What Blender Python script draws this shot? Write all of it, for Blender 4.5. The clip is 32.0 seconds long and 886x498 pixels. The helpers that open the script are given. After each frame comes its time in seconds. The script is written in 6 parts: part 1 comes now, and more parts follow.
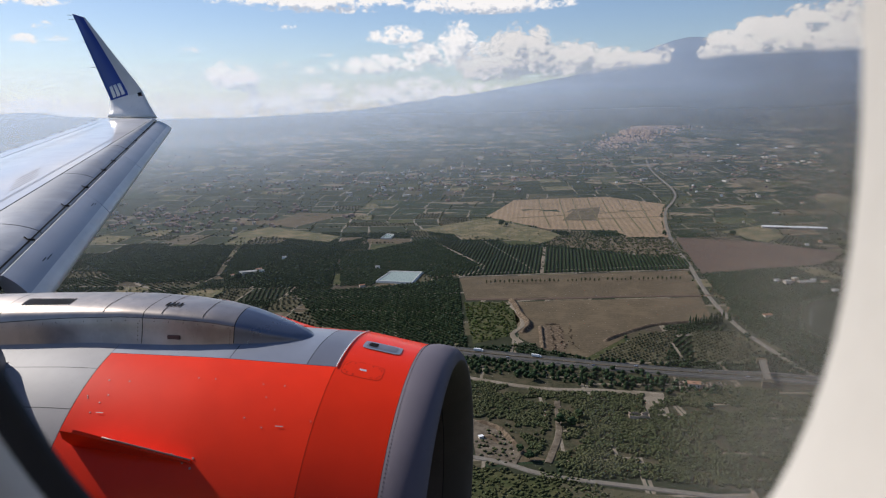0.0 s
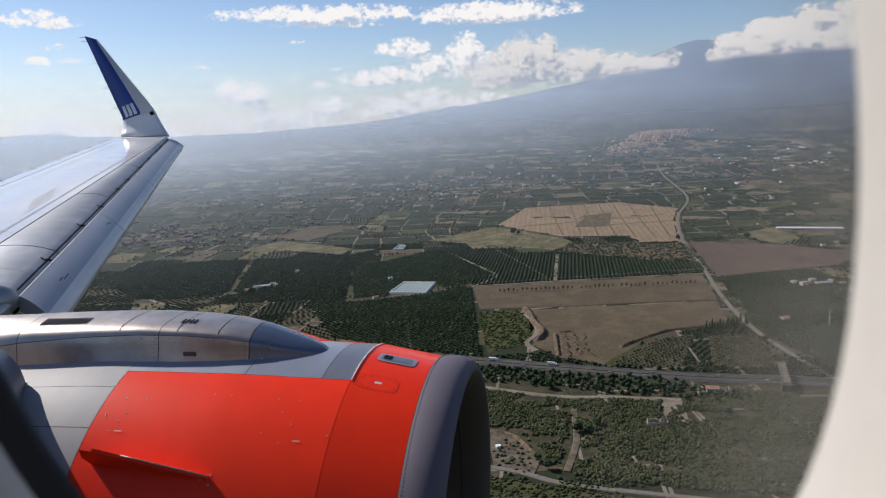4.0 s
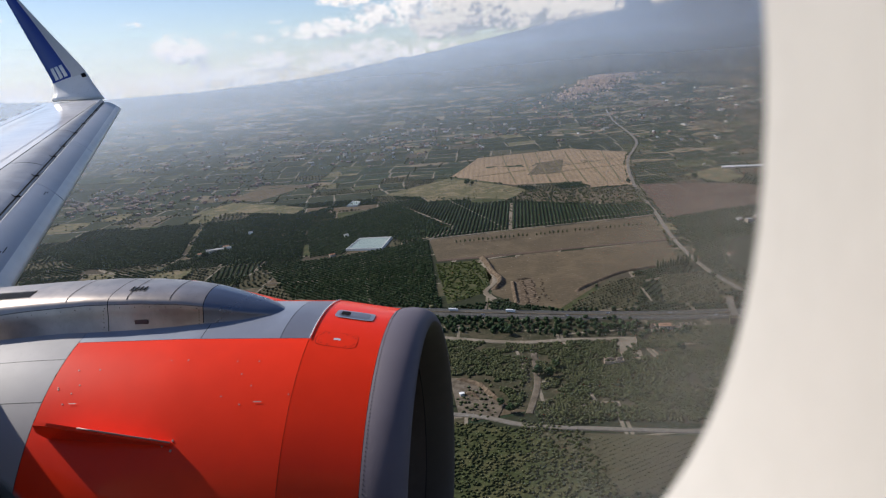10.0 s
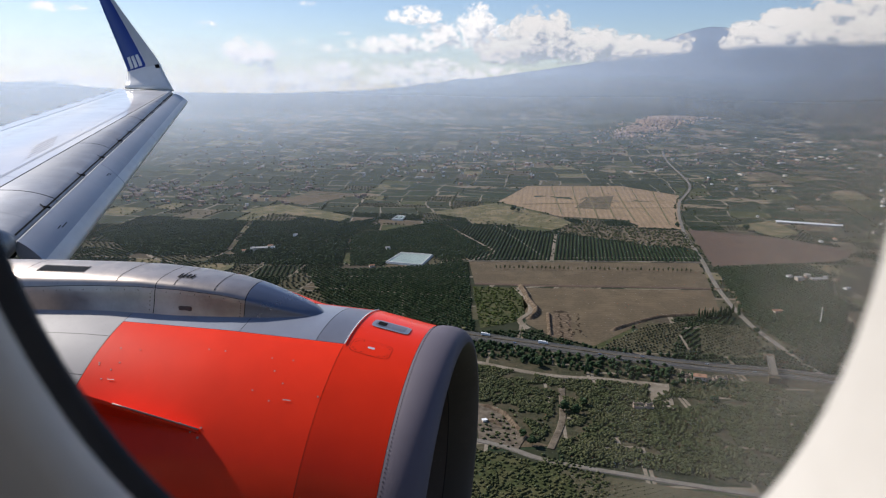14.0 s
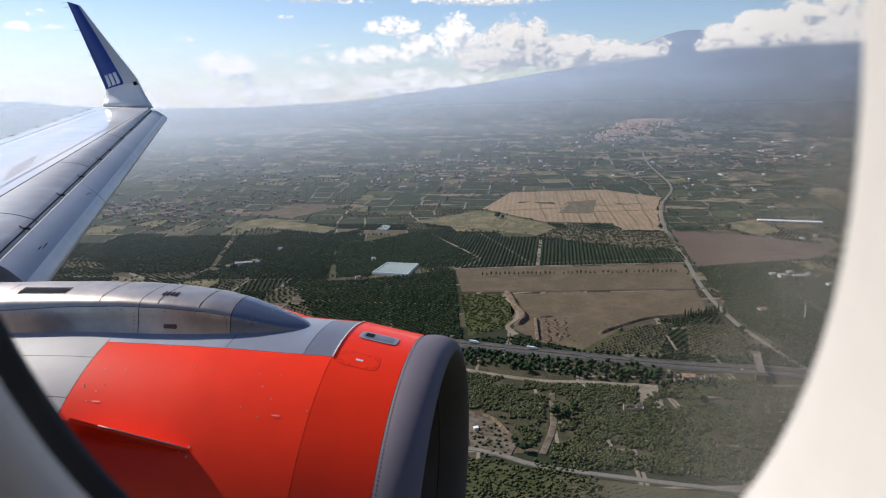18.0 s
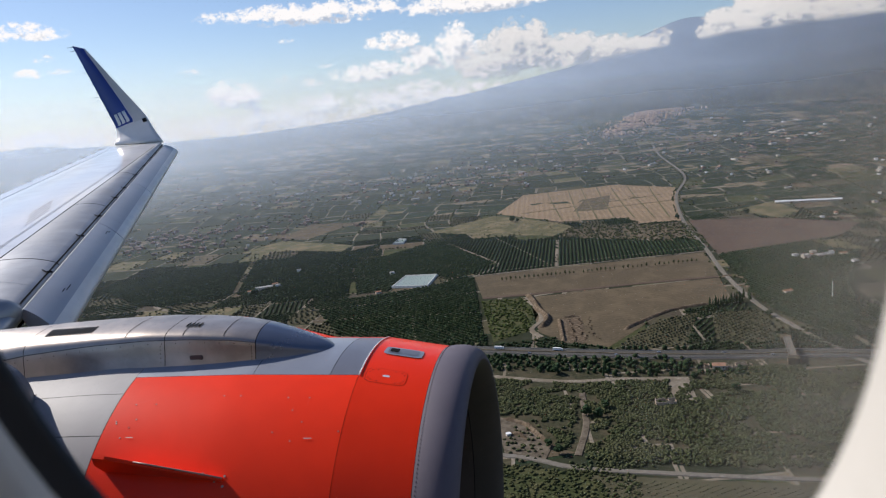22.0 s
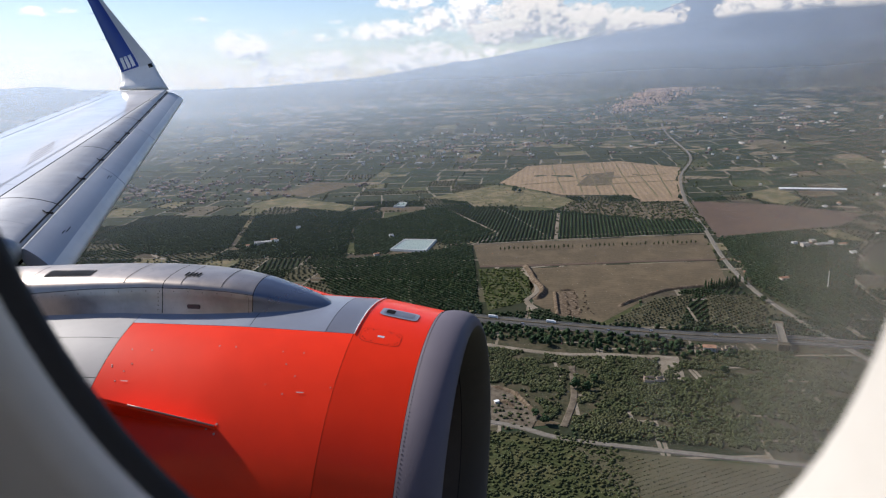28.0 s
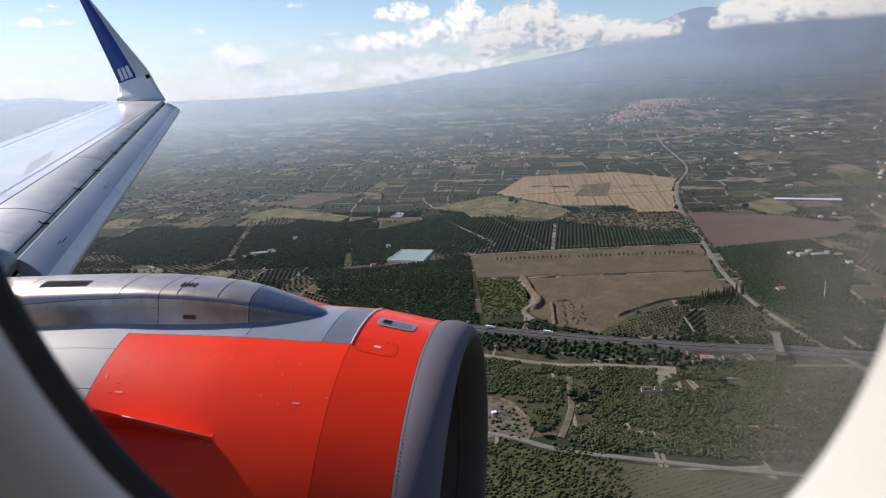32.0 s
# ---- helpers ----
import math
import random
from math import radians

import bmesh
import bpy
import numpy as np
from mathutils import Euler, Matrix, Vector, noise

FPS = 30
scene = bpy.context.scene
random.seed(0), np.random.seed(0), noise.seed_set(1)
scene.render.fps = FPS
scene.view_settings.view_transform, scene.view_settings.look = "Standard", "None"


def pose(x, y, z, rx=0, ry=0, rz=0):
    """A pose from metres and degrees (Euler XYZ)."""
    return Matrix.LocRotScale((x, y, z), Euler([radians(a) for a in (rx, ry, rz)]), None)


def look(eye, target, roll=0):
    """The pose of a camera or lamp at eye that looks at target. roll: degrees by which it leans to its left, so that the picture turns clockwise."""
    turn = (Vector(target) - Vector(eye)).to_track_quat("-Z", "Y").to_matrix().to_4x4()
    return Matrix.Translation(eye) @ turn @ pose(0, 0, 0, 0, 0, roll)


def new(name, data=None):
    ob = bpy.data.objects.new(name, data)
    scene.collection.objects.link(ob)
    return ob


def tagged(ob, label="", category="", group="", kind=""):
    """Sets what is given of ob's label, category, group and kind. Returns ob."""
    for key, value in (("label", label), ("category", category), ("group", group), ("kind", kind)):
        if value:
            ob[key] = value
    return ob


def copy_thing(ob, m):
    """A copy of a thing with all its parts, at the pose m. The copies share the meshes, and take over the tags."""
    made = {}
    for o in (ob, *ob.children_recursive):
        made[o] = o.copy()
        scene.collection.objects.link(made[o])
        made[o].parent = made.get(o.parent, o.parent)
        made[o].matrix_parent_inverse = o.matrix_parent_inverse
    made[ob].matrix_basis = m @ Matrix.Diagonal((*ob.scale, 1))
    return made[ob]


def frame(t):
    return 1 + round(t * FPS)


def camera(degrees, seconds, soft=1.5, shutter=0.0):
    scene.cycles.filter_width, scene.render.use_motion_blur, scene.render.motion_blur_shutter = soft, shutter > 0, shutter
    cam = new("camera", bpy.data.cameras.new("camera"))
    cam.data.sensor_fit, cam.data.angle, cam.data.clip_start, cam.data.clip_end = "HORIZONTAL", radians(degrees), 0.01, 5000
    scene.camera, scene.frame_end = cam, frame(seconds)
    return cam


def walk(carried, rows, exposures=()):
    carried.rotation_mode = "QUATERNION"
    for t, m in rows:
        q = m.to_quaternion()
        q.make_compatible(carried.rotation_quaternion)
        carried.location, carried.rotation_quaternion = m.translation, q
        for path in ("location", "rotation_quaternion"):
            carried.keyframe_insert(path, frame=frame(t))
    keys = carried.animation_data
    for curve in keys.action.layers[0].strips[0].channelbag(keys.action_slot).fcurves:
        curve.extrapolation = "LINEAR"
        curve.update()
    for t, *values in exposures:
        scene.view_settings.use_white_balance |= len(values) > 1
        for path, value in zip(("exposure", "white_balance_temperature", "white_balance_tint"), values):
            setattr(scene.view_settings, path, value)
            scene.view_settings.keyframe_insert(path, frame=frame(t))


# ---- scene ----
EYE = Vector((0.0, 0.0, 320.0))      # the seat by the window, 320 m above the plain
cam = camera(67.0, 32.0, soft=1.2)
cam.data.dof.use_dof, cam.data.dof.focus_distance, cam.data.dof.aperture_fstop = True, 12.0, 10.0
# seconds, metres from the seat, turn in degrees
ROWS = [
    (0.0, 0.0011, 0.0004, 0.0071, 78.00, 1.01, -2.11),
    (0.5, 0.0004, 0.0009, 0.0119, 78.65, -0.08, -1.75),
    (1.0, 0.0007, -0.0021, 0.0061, 79.22, 0.95, -0.36),
    (1.5, 0.0026, -0.0034, 0.0040, 77.27, 0.97, -0.57),
    (2.0, 0.0011, -0.0009, 0.0070, 77.98, 0.95, -0.24),
    (2.5, 0.0008, -0.0009, 0.0086, 79.03, 1.57, -0.51),
    (3.0, 0.0026, -0.0023, 0.0097, 78.91, 1.48, -0.77),
    (3.5, 0.0024, 0.0001, 0.0123, 79.10, 1.96, -1.13),
    (5.5, 0.0058, -0.0032, 0.0145, 77.34, 3.96, -1.58),
    (6.0, 0.0065, -0.0003, 0.0171, 77.22, 4.06, -1.74),
    (6.5, 0.0087, -0.0018, 0.0162, 77.10, 4.04, -1.25),
    (7.0, 0.0070, -0.0006, 0.0127, 77.54, 3.98, -0.57),
    (7.5, 0.0074, -0.0040, 0.0125, 78.04, 4.03, -0.36),
    (8.0, 0.0077, -0.0011, 0.0155, 78.52, 5.54, 0.16),
    (8.5, 0.0101, -0.0008, 0.0134, 78.73, 5.71, -0.33),
    (9.0, 0.0060, -0.0020, 0.0154, 78.45, 4.63, -0.96),
    (9.5, 0.0050, 0.0019, 0.0066, 77.86, 3.07, -1.54),
    (10.0, 0.0150, 0.0079, 0.0039, 74.59, 4.55, -5.71),
    (10.5, 0.0055, 0.0051, 0.0022, 77.24, 1.24, -5.07),
    (11.0, -0.0023, 0.0042, 0.0002, 76.27, 0.09, -3.41),
    (11.5, -0.0079, 0.0032, -0.0013, 75.50, -0.98, -2.17),
    (12.0, -0.0066, 0.0022, -0.0061, 76.50, -1.80, -0.32),
    (12.5, -0.0072, -0.0005, 0.0000, 77.81, -1.66, -1.09),
    (13.0, -0.0044, 0.0019, -0.0070, 77.17, -1.02, -1.20),
    (13.5, -0.0052, -0.0032, -0.0000, 76.87, -1.34, -0.75),
    (15.5, -0.0030, 0.0023, -0.0014, 75.59, 1.33, -1.03),
    (16.0, -0.0055, 0.0014, -0.0063, 75.73, -0.88, -0.73),
    (16.5, -0.0098, 0.0041, -0.0078, 72.66, -1.36, -1.98),
    (17.0, -0.0059, 0.0061, -0.0039, 72.91, -1.59, -2.10),
    (17.5, -0.0007, 0.0026, 0.0010, 76.44, 0.41, -1.43),
    (18.0, -0.0023, -0.0043, 0.0028, 77.30, 0.63, -2.37),
    (18.5, -0.0025, -0.0021, -0.0073, 77.16, -0.10, -1.35),
    (19.0, 0.0005, -0.0009, -0.0010, 77.49, 0.03, 0.00),
    (19.5, -0.0018, -0.0009, -0.0020, 77.87, -0.06, -0.24),
    (20.0, -0.0021, -0.0025, -0.0010, 77.40, 0.25, -0.45),
    (20.5, -0.0015, 0.0014, -0.0020, 77.35, 0.51, -1.22),
    (21.0, 0.0001, 0.0030, 0.0031, 78.56, 3.61, -1.19),
    (21.5, 0.0002, 0.0038, 0.0052, 79.14, 4.70, -0.79),
    (22.0, -0.0017, 0.0051, 0.0041, 78.11, 5.60, -1.95),
    (22.5, -0.0012, 0.0066, 0.0031, 79.04, 3.92, -2.75),
    (23.0, -0.0065, 0.0034, 0.0029, 78.00, 3.60, -2.44),
    (23.5, -0.0060, 0.0051, -0.0064, 77.00, 2.86, -2.19),
    (24.0, -0.0065, 0.0056, 0.0025, 76.78, 2.75, -2.52),
    (24.5, -0.0077, 0.0078, 0.0023, 76.86, 2.80, -2.40),
    (25.0, -0.0052, 0.0038, 0.0009, 77.07, 3.25, -2.15),
    (25.5, -0.0044, 0.0028, 0.0031, 76.13, 2.78, -2.01),
    (27.5, -0.0067, 0.0018, -0.0018, 75.67, 1.90, -0.92),
    (28.0, -0.0083, 0.0011, 0.0017, 75.25, 2.11, -1.17),
    (28.5, -0.0091, 0.0055, 0.0004, 75.85, 2.33, -1.90),
    (29.0, -0.0064, 0.0078, -0.0012, 76.17, 2.51, -2.17),
    (29.5, -0.0060, 0.0083, -0.0064, 76.14, 2.90, -2.49),
    (30.0, -0.0069, 0.0107, -0.0086, 76.03, 2.92, -2.62),
    (30.5, -0.0079, 0.0034, -0.0114, 76.19, 2.88, -2.79),
    (31.0, -0.0083, 0.0042, -0.0032, 75.56, 2.45, -1.97),
    (31.5, -0.0042, 0.0005, 0.0004, 75.99, 2.18, -1.67),
    (32.0, -0.0076, 0.0039, -0.0027, 76.14, 2.11, -1.44),
]
walk(cam, [(t, pose(x, y, 320.0 + z, rx, ry, rz)) for t, x, y, z, rx, ry, rz in ROWS],
     exposures=[(t, e, 6350, 12) for t, e in ((0, 0.19), (2, 0.17), (8.5, 0.17), (10.5, 0.31), (12, 0.33), (15.5, 0.38), (17, 0.55), (18.6, 0.32), (22, 0.25), (25, 0.37), (28, 0.45), (32, 0.41))])

# ---- world, sun ----
SUN_AZ, SUN_EL = radians(56), radians(35.5)      # left of the view, over the wing
SUN = Vector((-math.sin(SUN_AZ) * math.cos(SUN_EL), math.cos(SUN_AZ) * math.cos(SUN_EL), math.sin(SUN_EL)))
sun = new("sun", bpy.data.lights.new("sun", "SUN"))
sun.data.energy, sun.data.angle, sun.data.color = 4.7, radians(0.53), (1.0, 0.93, 0.83)
sun.matrix_world = look(SUN * 100, (0, 0, 0))


class Nodes:
    """Short hand for building node trees."""

    def __init__(self, tree):
        self.t = tree
        tree.nodes.clear()

    def n(self, kind, sockets=()):
        node = self.t.nodes.new(kind)
        for k, v in dict(sockets).items():
            self.put(node.inputs[k], v)
        return node

    def put(self, socket, v):
        if isinstance(v, bpy.types.NodeSocket):
            self.t.links.new(v, socket)
        else:
            socket.default_value = v

    def math(self, op, a, b=0.0, c=0.0, clamp=False):
        node = self.n("ShaderNodeMath", {0: a, 1: b, 2: c})
        node.operation, node.use_clamp = op, clamp
        return node.outputs[0]

    def vmath(self, op, a, b=(0, 0, 0), out=0):
        node = self.n("ShaderNodeVectorMath", {0: a, 1: b})
        node.operation = op
        return node.outputs[out]

    def turned(self, a, angle):
        node = self.n("ShaderNodeVectorRotate", {"Vector": a, "Angle": angle})
        node.rotation_type = "Z_AXIS"
        return node.outputs[0]

    def noise(self, vec, scale, detail=4.0, rough=0.55, distort=0.0):
        return self.n("ShaderNodeTexNoise", {"Vector": vec, "Scale": scale, "Detail": detail, "Roughness": rough, "Distortion": distort}).outputs[0]

    def ramp(self, v, lo, hi, a=0.0, b=1.0, smooth=True):
        node = self.n("ShaderNodeMapRange", {"Value": v, "From Min": lo, "From Max": hi, "To Min": a, "To Max": b})
        node.interpolation_type = "SMOOTHSTEP" if smooth else "LINEAR"
        return node.outputs[0]

    def mix(self, f, a, b, blend="MIX"):
        node = self.n("ShaderNodeMix")
        node.data_type, node.blend_type = "RGBA", blend
        for k, v in ((0, f), (6, a), (7, b)):
            self.put(node.inputs[k], (*v, 1) if isinstance(v, tuple) and len(v) == 3 else v)
        return node.outputs[2]


world = bpy.data.worlds.new("sky")
scene.world = world
world.use_nodes = True
N = Nodes(world.node_tree)
sky = N.n("ShaderNodeTexSky")
sky.sky_type, sky.sun_disc, sky.sun_elevation, sky.sun_rotation = "NISHITA", False, SUN_EL, -SUN_AZ
sky.altitude, sky.air_density, sky.dust_density, sky.ozone_density = 320.0, 1.0, 0.3, 1.8
way = N.n("ShaderNodeTexCoord").outputs["Generated"]
sep = N.n("ShaderNodeSeparateXYZ", {0: way})


# cumulus: azimuth, elevation, half width, half height in degrees, thickness
BANK = [(-14.7, 2.7, 2.5, 1.54, 1.15), (-17.9, 4.6, 1.0, 0.45, 0.58), (-10.8, 3.6, 0.9, 0.39, 0.58), (-8.6, 3.1, 1.1, 0.44, 0.52), (-7.4, 4.3, 0.7, 0.33, 0.58), (-10.2, 6.5, 0.7, 0.34, 0.58), (-12.3, 0.5, 7.4, 1.59, 0.75), (-8.0, 1.3, 2.7, 1.11, 0.95), (-21.0, -0.2, 3.1, 1.37, 0.52), (-3.0, 3.6, 4.2, 1.02, 1.10), (-1.4, 5.8, 2.7, 0.95, 0.85), (0.6, 4.3, 2.5, 1.42, 1.15), (3.7, 4.9, 2.3, 2.49, 1.10), (0.8, 1.3, 7.0, 1.58, 1.00)]
HIGH_CLOUD = [(-28.8, 5.2, 1.0, 0.52, 0.75), (-27.5, 6.2, 0.9, 0.45, 0.52), (-26.7, 5.3, 1.0, 0.31, 0.52), (-27.9, 0.4, 3.8, 1.18, 1.00), (-8.3, 8.6, 9.1, 0.88, 1.15), (-7.2, 7.9, 5.2, 0.62, 0.75), (5.7, 8.2, 7.1, 1.13, 1.25), (-28.7, 8.1, 3.2, 0.90, 0.75), (-33.8, 5.5, 2.0, 1.75, 1.00), (-23.5, 14.2, 11.2, 2.21, 1.10), (18.3, 16.2, 23.7, 2.26, 1.20), (20.6, 10.6, 8.5, 1.15, 0.58)]
FRONT_CLOUD = [(8.5, 4.4, 3.4, 2.60, 1.6), (12.2, 3.6, 3.4, 2.10, 1.5), (6.2, 3.3, 3.2, 1.70, 1.2), (15.5, 3.3, 3.4, 1.50, 1.4), (18.1, 3.5, 2.4, 0.90, 1.2), (19.9, 4.1, 1.3, 0.50, 0.9), (24.3, 4.1, 2.0, 1.60, 1.6), (27.6, 4.3, 3.8, 2.40, 2.4),
               (34.3, 3.9, 6.5, 2.80, 2.6), (30.5, 6.0, 4.6, 1.10, 1.2), (42, 4.2, 8.0, 3.70, 2.2), (53, 3.8, 9.0, 3.0, 1.8)]      # in front of the volcano


def cloud_density(N, vec, clouds):
    """Cumulus bank: blobs of cloud with flat bases and lumpy tops, broken up by noise."""
    s = N.n("ShaderNodeSeparateXYZ", {0: vec})
    az = N.math("MULTIPLY", N.math("ARCTAN2", s.outputs[0], s.outputs[1]), 57.2958)
    el = N.math("MULTIPLY", N.math("ARCSINE", s.outputs[2]), 57.2958)
    total = None
    for a, e, w, h, k in clouds:
        dx = N.math("DIVIDE", N.math("SUBTRACT", az, a), w * 1.15)
        dy = N.math("DIVIDE", N.math("SUBTRACT", el, e - h * 0.25), h * 1.2)
        low = N.math("MULTIPLY", N.math("MINIMUM", dy, 0.0), 0.75)          # the base is cut flatter than the top
        dy = N.math("ADD", dy, low)
        d = N.math("ADD", N.math("MULTIPLY", dx, dx), N.math("MULTIPLY", dy, dy))
        b = N.math("MULTIPLY", N.math("SUBTRACT", 1.0, d, clamp=True), k)
        total = b if total is None else N.math("MAXIMUM", total, b)
    p = N.n("ShaderNodeCombineXYZ", {0: az, 1: N.math("MULTIPLY", el, 1.35), 2: 0.0}).outputs[0]
    bent = N.vmath("ADD", p, N.vmath("MULTIPLY", N.vmath("SUBTRACT", N.n("ShaderNodeTexNoise", {"Vector": p, "Scale": 0.9, "Detail": 3.0}).outputs[1], (0.5, 0.5, 0.5)), (0.9, 0.9, 0.9)))
    n1 = N.math("MULTIPLY_ADD", N.noise(p, 1.7, 8.0, 0.66, 0.2), 0.5, N.math("MULTIPLY", N.noise(p, 0.45, 6.0, 0.6, 0.3), 0.5))
    lumps = None
    for sc, k in ((0.7, 0.36), (1.8, 0.20), (4.4, 0.10)):
        puff = N.n("ShaderNodeTexVoronoi", {"Vector": bent, "Scale": sc})
        puff.feature, puff.voronoi_dimensions = "SMOOTH_F1", "2D"
        N.put(puff.inputs["Smoothness"], 0.25)
        x = N.math("MULTIPLY", N.math("SUBTRACT", 0.48, puff.outputs["Distance"]), k * 2.0)
        lumps = x if lumps is None else N.math("ADD", lumps, x)
    rough = N.math("MULTIPLY", N.math("SUBTRACT", n1, 0.52), 4.8)
    edge = N.ramp(total, 0.0, 0.45)          # lumps and shreds only where there is cloud
    return N.math("ADD", N.math("MULTIPLY", N.math("ADD", lumps, rough), edge), total), el


def cloud_look(N, vec, clouds):
    """Cover and colour of the clouds: tops lit from the left and above, bases blue-grey."""
    dens, elev = cloud_density(N, vec, clouds)
    lit, _ = cloud_density(N, N.vmath("NORMALIZE", N.vmath("ADD", vec, (-0.008, 0.0, 0.013))), clouds)
    mask = N.ramp(dens, 0.14, 0.92)
    thick = N.ramp(dens, 0.45, 1.35)
    shade = N.ramp(N.math("MULTIPLY_ADD", thick, -0.14, N.math("SUBTRACT", dens, lit)), -0.70, 0.36)
    shade = N.math("ADD", shade, N.math("MULTIPLY", N.math("SUBTRACT", 1.0, mask), 0.5), clamp=True)
    return mask, N.mix(shade, (4.9, 5.4, 6.3), (10.6, 10.15, 9.7))


mask, white = cloud_look(N, way, BANK + HIGH_CLOUD)
clear_sky = N.mix(1.0, sky.outputs[0], (0.965, 0.98, 1.075), "MULTIPLY")
clouded = N.mix(N.math("MULTIPLY", mask, 0.94), clear_sky, white)
N.n("ShaderNodeOutputWorld", {0: N.n("ShaderNodeBackground", {0: clouded, 1: 0.085}).outputs[0]})

# ---- materials ----
MATS = {}


def surface(name, base, rough=0.6, metal=0.0, grain=0.0, scale=1.0, tint=None, bump=0.0, bscale=None, spec=0.5, coat=0.0, patch=None, stripes=None, gloss_var=0.0, island=0.0):
    """A surface with grain (fine) and patches (coarse) of tint in its colour, and fine relief. Scale is in waves per metre."""
    if name in MATS:
        return MATS[name]
    m = bpy.data.materials.new(name)
    m.use_nodes = True
    n = Nodes(m.node_tree)
    pos = n.n("ShaderNodeNewGeometry").outputs["Position"]
    pos = n.vmath("SUBTRACT", pos, (0, 0, 320))
    col = n.n("ShaderNodeRGB").outputs[0]
    col.default_value = (*base, 1)
    fine = n.noise(pos, scale, 6.0, 0.62)
    if grain:
        dark = tuple(c * (1 - grain) for c in base)
        lightc = tuple(min(1, c * (1 + grain)) for c in base)
        col = n.mix(n.ramp(fine, 0.3, 0.7), dark, lightc)
    if tint:
        big = n.noise(pos, scale * (patch or 0.13), 5.0, 0.6, 0.3)
        col = n.mix(n.ramp(big, 0.42, 0.66), col, tint)
    if stripes:
        ang, gap, depth = stripes
        rot = n.turned(pos, radians(ang))
        sx = n.n("ShaderNodeSeparateXYZ", {0: rot}).outputs[0]
        wob = n.math("MULTIPLY_ADD", fine, 0.9, n.math("MULTIPLY", sx, 6.2832 / gap))
        st = n.ramp(n.math("SINE", wob), -0.7, 0.8)
        col = n.mix(n.math("MULTIPLY", st, depth), col, tuple(c * 0.45 for c in base))
    if island:
        own = n.n("ShaderNodeNewGeometry").outputs["Random Per Island"]
        col = n.mix(n.ramp(own, 0.0, 1.0, 0.0, island, smooth=False), col, tuple(min(1, c * k) for c, k in zip(base, (2.3, 1.9, 1.7))))
    rv = n.math("MULTIPLY_ADD", n.math("SUBTRACT", n.noise(pos, scale * 0.6, 5.0), 0.5), gloss_var, rough) if gloss_var else rough
    ins = {"Base Color": col, "Roughness": rv, "Metallic": metal, "Specular IOR Level": spec, "Coat Weight": coat, "Coat Roughness": 0.08}
    if bump:
        b = n.noise(pos, bscale or scale * 2, 5.0, 0.6)
        ins["Normal"] = n.n("ShaderNodeBump", {"Strength": bump, "Distance": 0.3 / (bscale or scale * 2), "Height": b}).outputs[0]
    p = n.n("ShaderNodeBsdfPrincipled", ins)
    n.n("ShaderNodeOutputMaterial", {0: p.outputs[0]})
    MATS[name] = m
    return m


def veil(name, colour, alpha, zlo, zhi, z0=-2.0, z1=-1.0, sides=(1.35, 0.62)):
    """A tinted see-through sheet imitating haze: passes most light and scatters a little of it."""
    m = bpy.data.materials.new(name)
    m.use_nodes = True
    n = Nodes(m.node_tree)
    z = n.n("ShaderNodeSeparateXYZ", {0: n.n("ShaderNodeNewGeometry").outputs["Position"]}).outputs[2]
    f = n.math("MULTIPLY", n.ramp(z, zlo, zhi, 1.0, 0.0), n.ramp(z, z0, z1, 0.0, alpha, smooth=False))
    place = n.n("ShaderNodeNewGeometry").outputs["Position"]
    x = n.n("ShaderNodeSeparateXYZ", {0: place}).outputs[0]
    f = n.math("MULTIPLY", f, n.ramp(x, -1800, 1500, *sides), clamp=True)          # denser on the left, painting in the brighter haze towards the sun
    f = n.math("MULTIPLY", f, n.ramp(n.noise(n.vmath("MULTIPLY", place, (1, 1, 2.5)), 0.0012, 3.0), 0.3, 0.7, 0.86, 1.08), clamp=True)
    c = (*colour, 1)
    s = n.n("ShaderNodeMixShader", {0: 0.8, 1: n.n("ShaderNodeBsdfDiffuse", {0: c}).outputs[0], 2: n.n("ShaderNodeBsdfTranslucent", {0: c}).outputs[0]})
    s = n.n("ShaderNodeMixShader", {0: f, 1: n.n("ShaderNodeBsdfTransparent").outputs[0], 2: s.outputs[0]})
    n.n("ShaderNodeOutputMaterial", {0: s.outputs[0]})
    return m


RED = surface("red_paint", (0.88, 0.036, 0.005), 0.42, grain=0.04, scale=6, tint=(0.80, 0.030, 0.004), spec=0.06, coat=0.32, bump=0.006, bscale=1.5, gloss_var=0.1)
WHITE = surface("white_paint", (0.74, 0.74, 0.74), 0.3, grain=0.04, scale=7, tint=(0.67, 0.67, 0.67), coat=0.25, bump=0.02, bscale=2, gloss_var=0.1)
SLEEVE = surface("sleeve_paint", (0.345, 0.338, 0.345), 0.55, grain=0.05, scale=7, tint=(0.30, 0.295, 0.30), bump=0.004, bscale=2, spec=0.2)
GREY = surface("grey_paint", (0.30, 0.33, 0.39), 0.36, 0.25, grain=0.06, scale=9, tint=(0.24, 0.26, 0.31), bump=0.03, bscale=3, gloss_var=0.15)
SADDLE = surface("primer_grey", (0.17, 0.19, 0.24), 0.42, 0.2, grain=0.08, scale=9, tint=(0.14, 0.15, 0.19), bump=0.03, bscale=3)
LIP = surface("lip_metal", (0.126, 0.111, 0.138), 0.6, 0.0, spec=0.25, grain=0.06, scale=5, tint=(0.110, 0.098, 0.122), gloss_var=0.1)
METAL = surface("brushed_metal", (0.52, 0.435, 0.375), 0.34, 0.92, grain=0.18, scale=5, tint=(0.35, 0.28, 0.24), patch=0.4, bump=0.05, bscale=4, gloss_var=0.2)
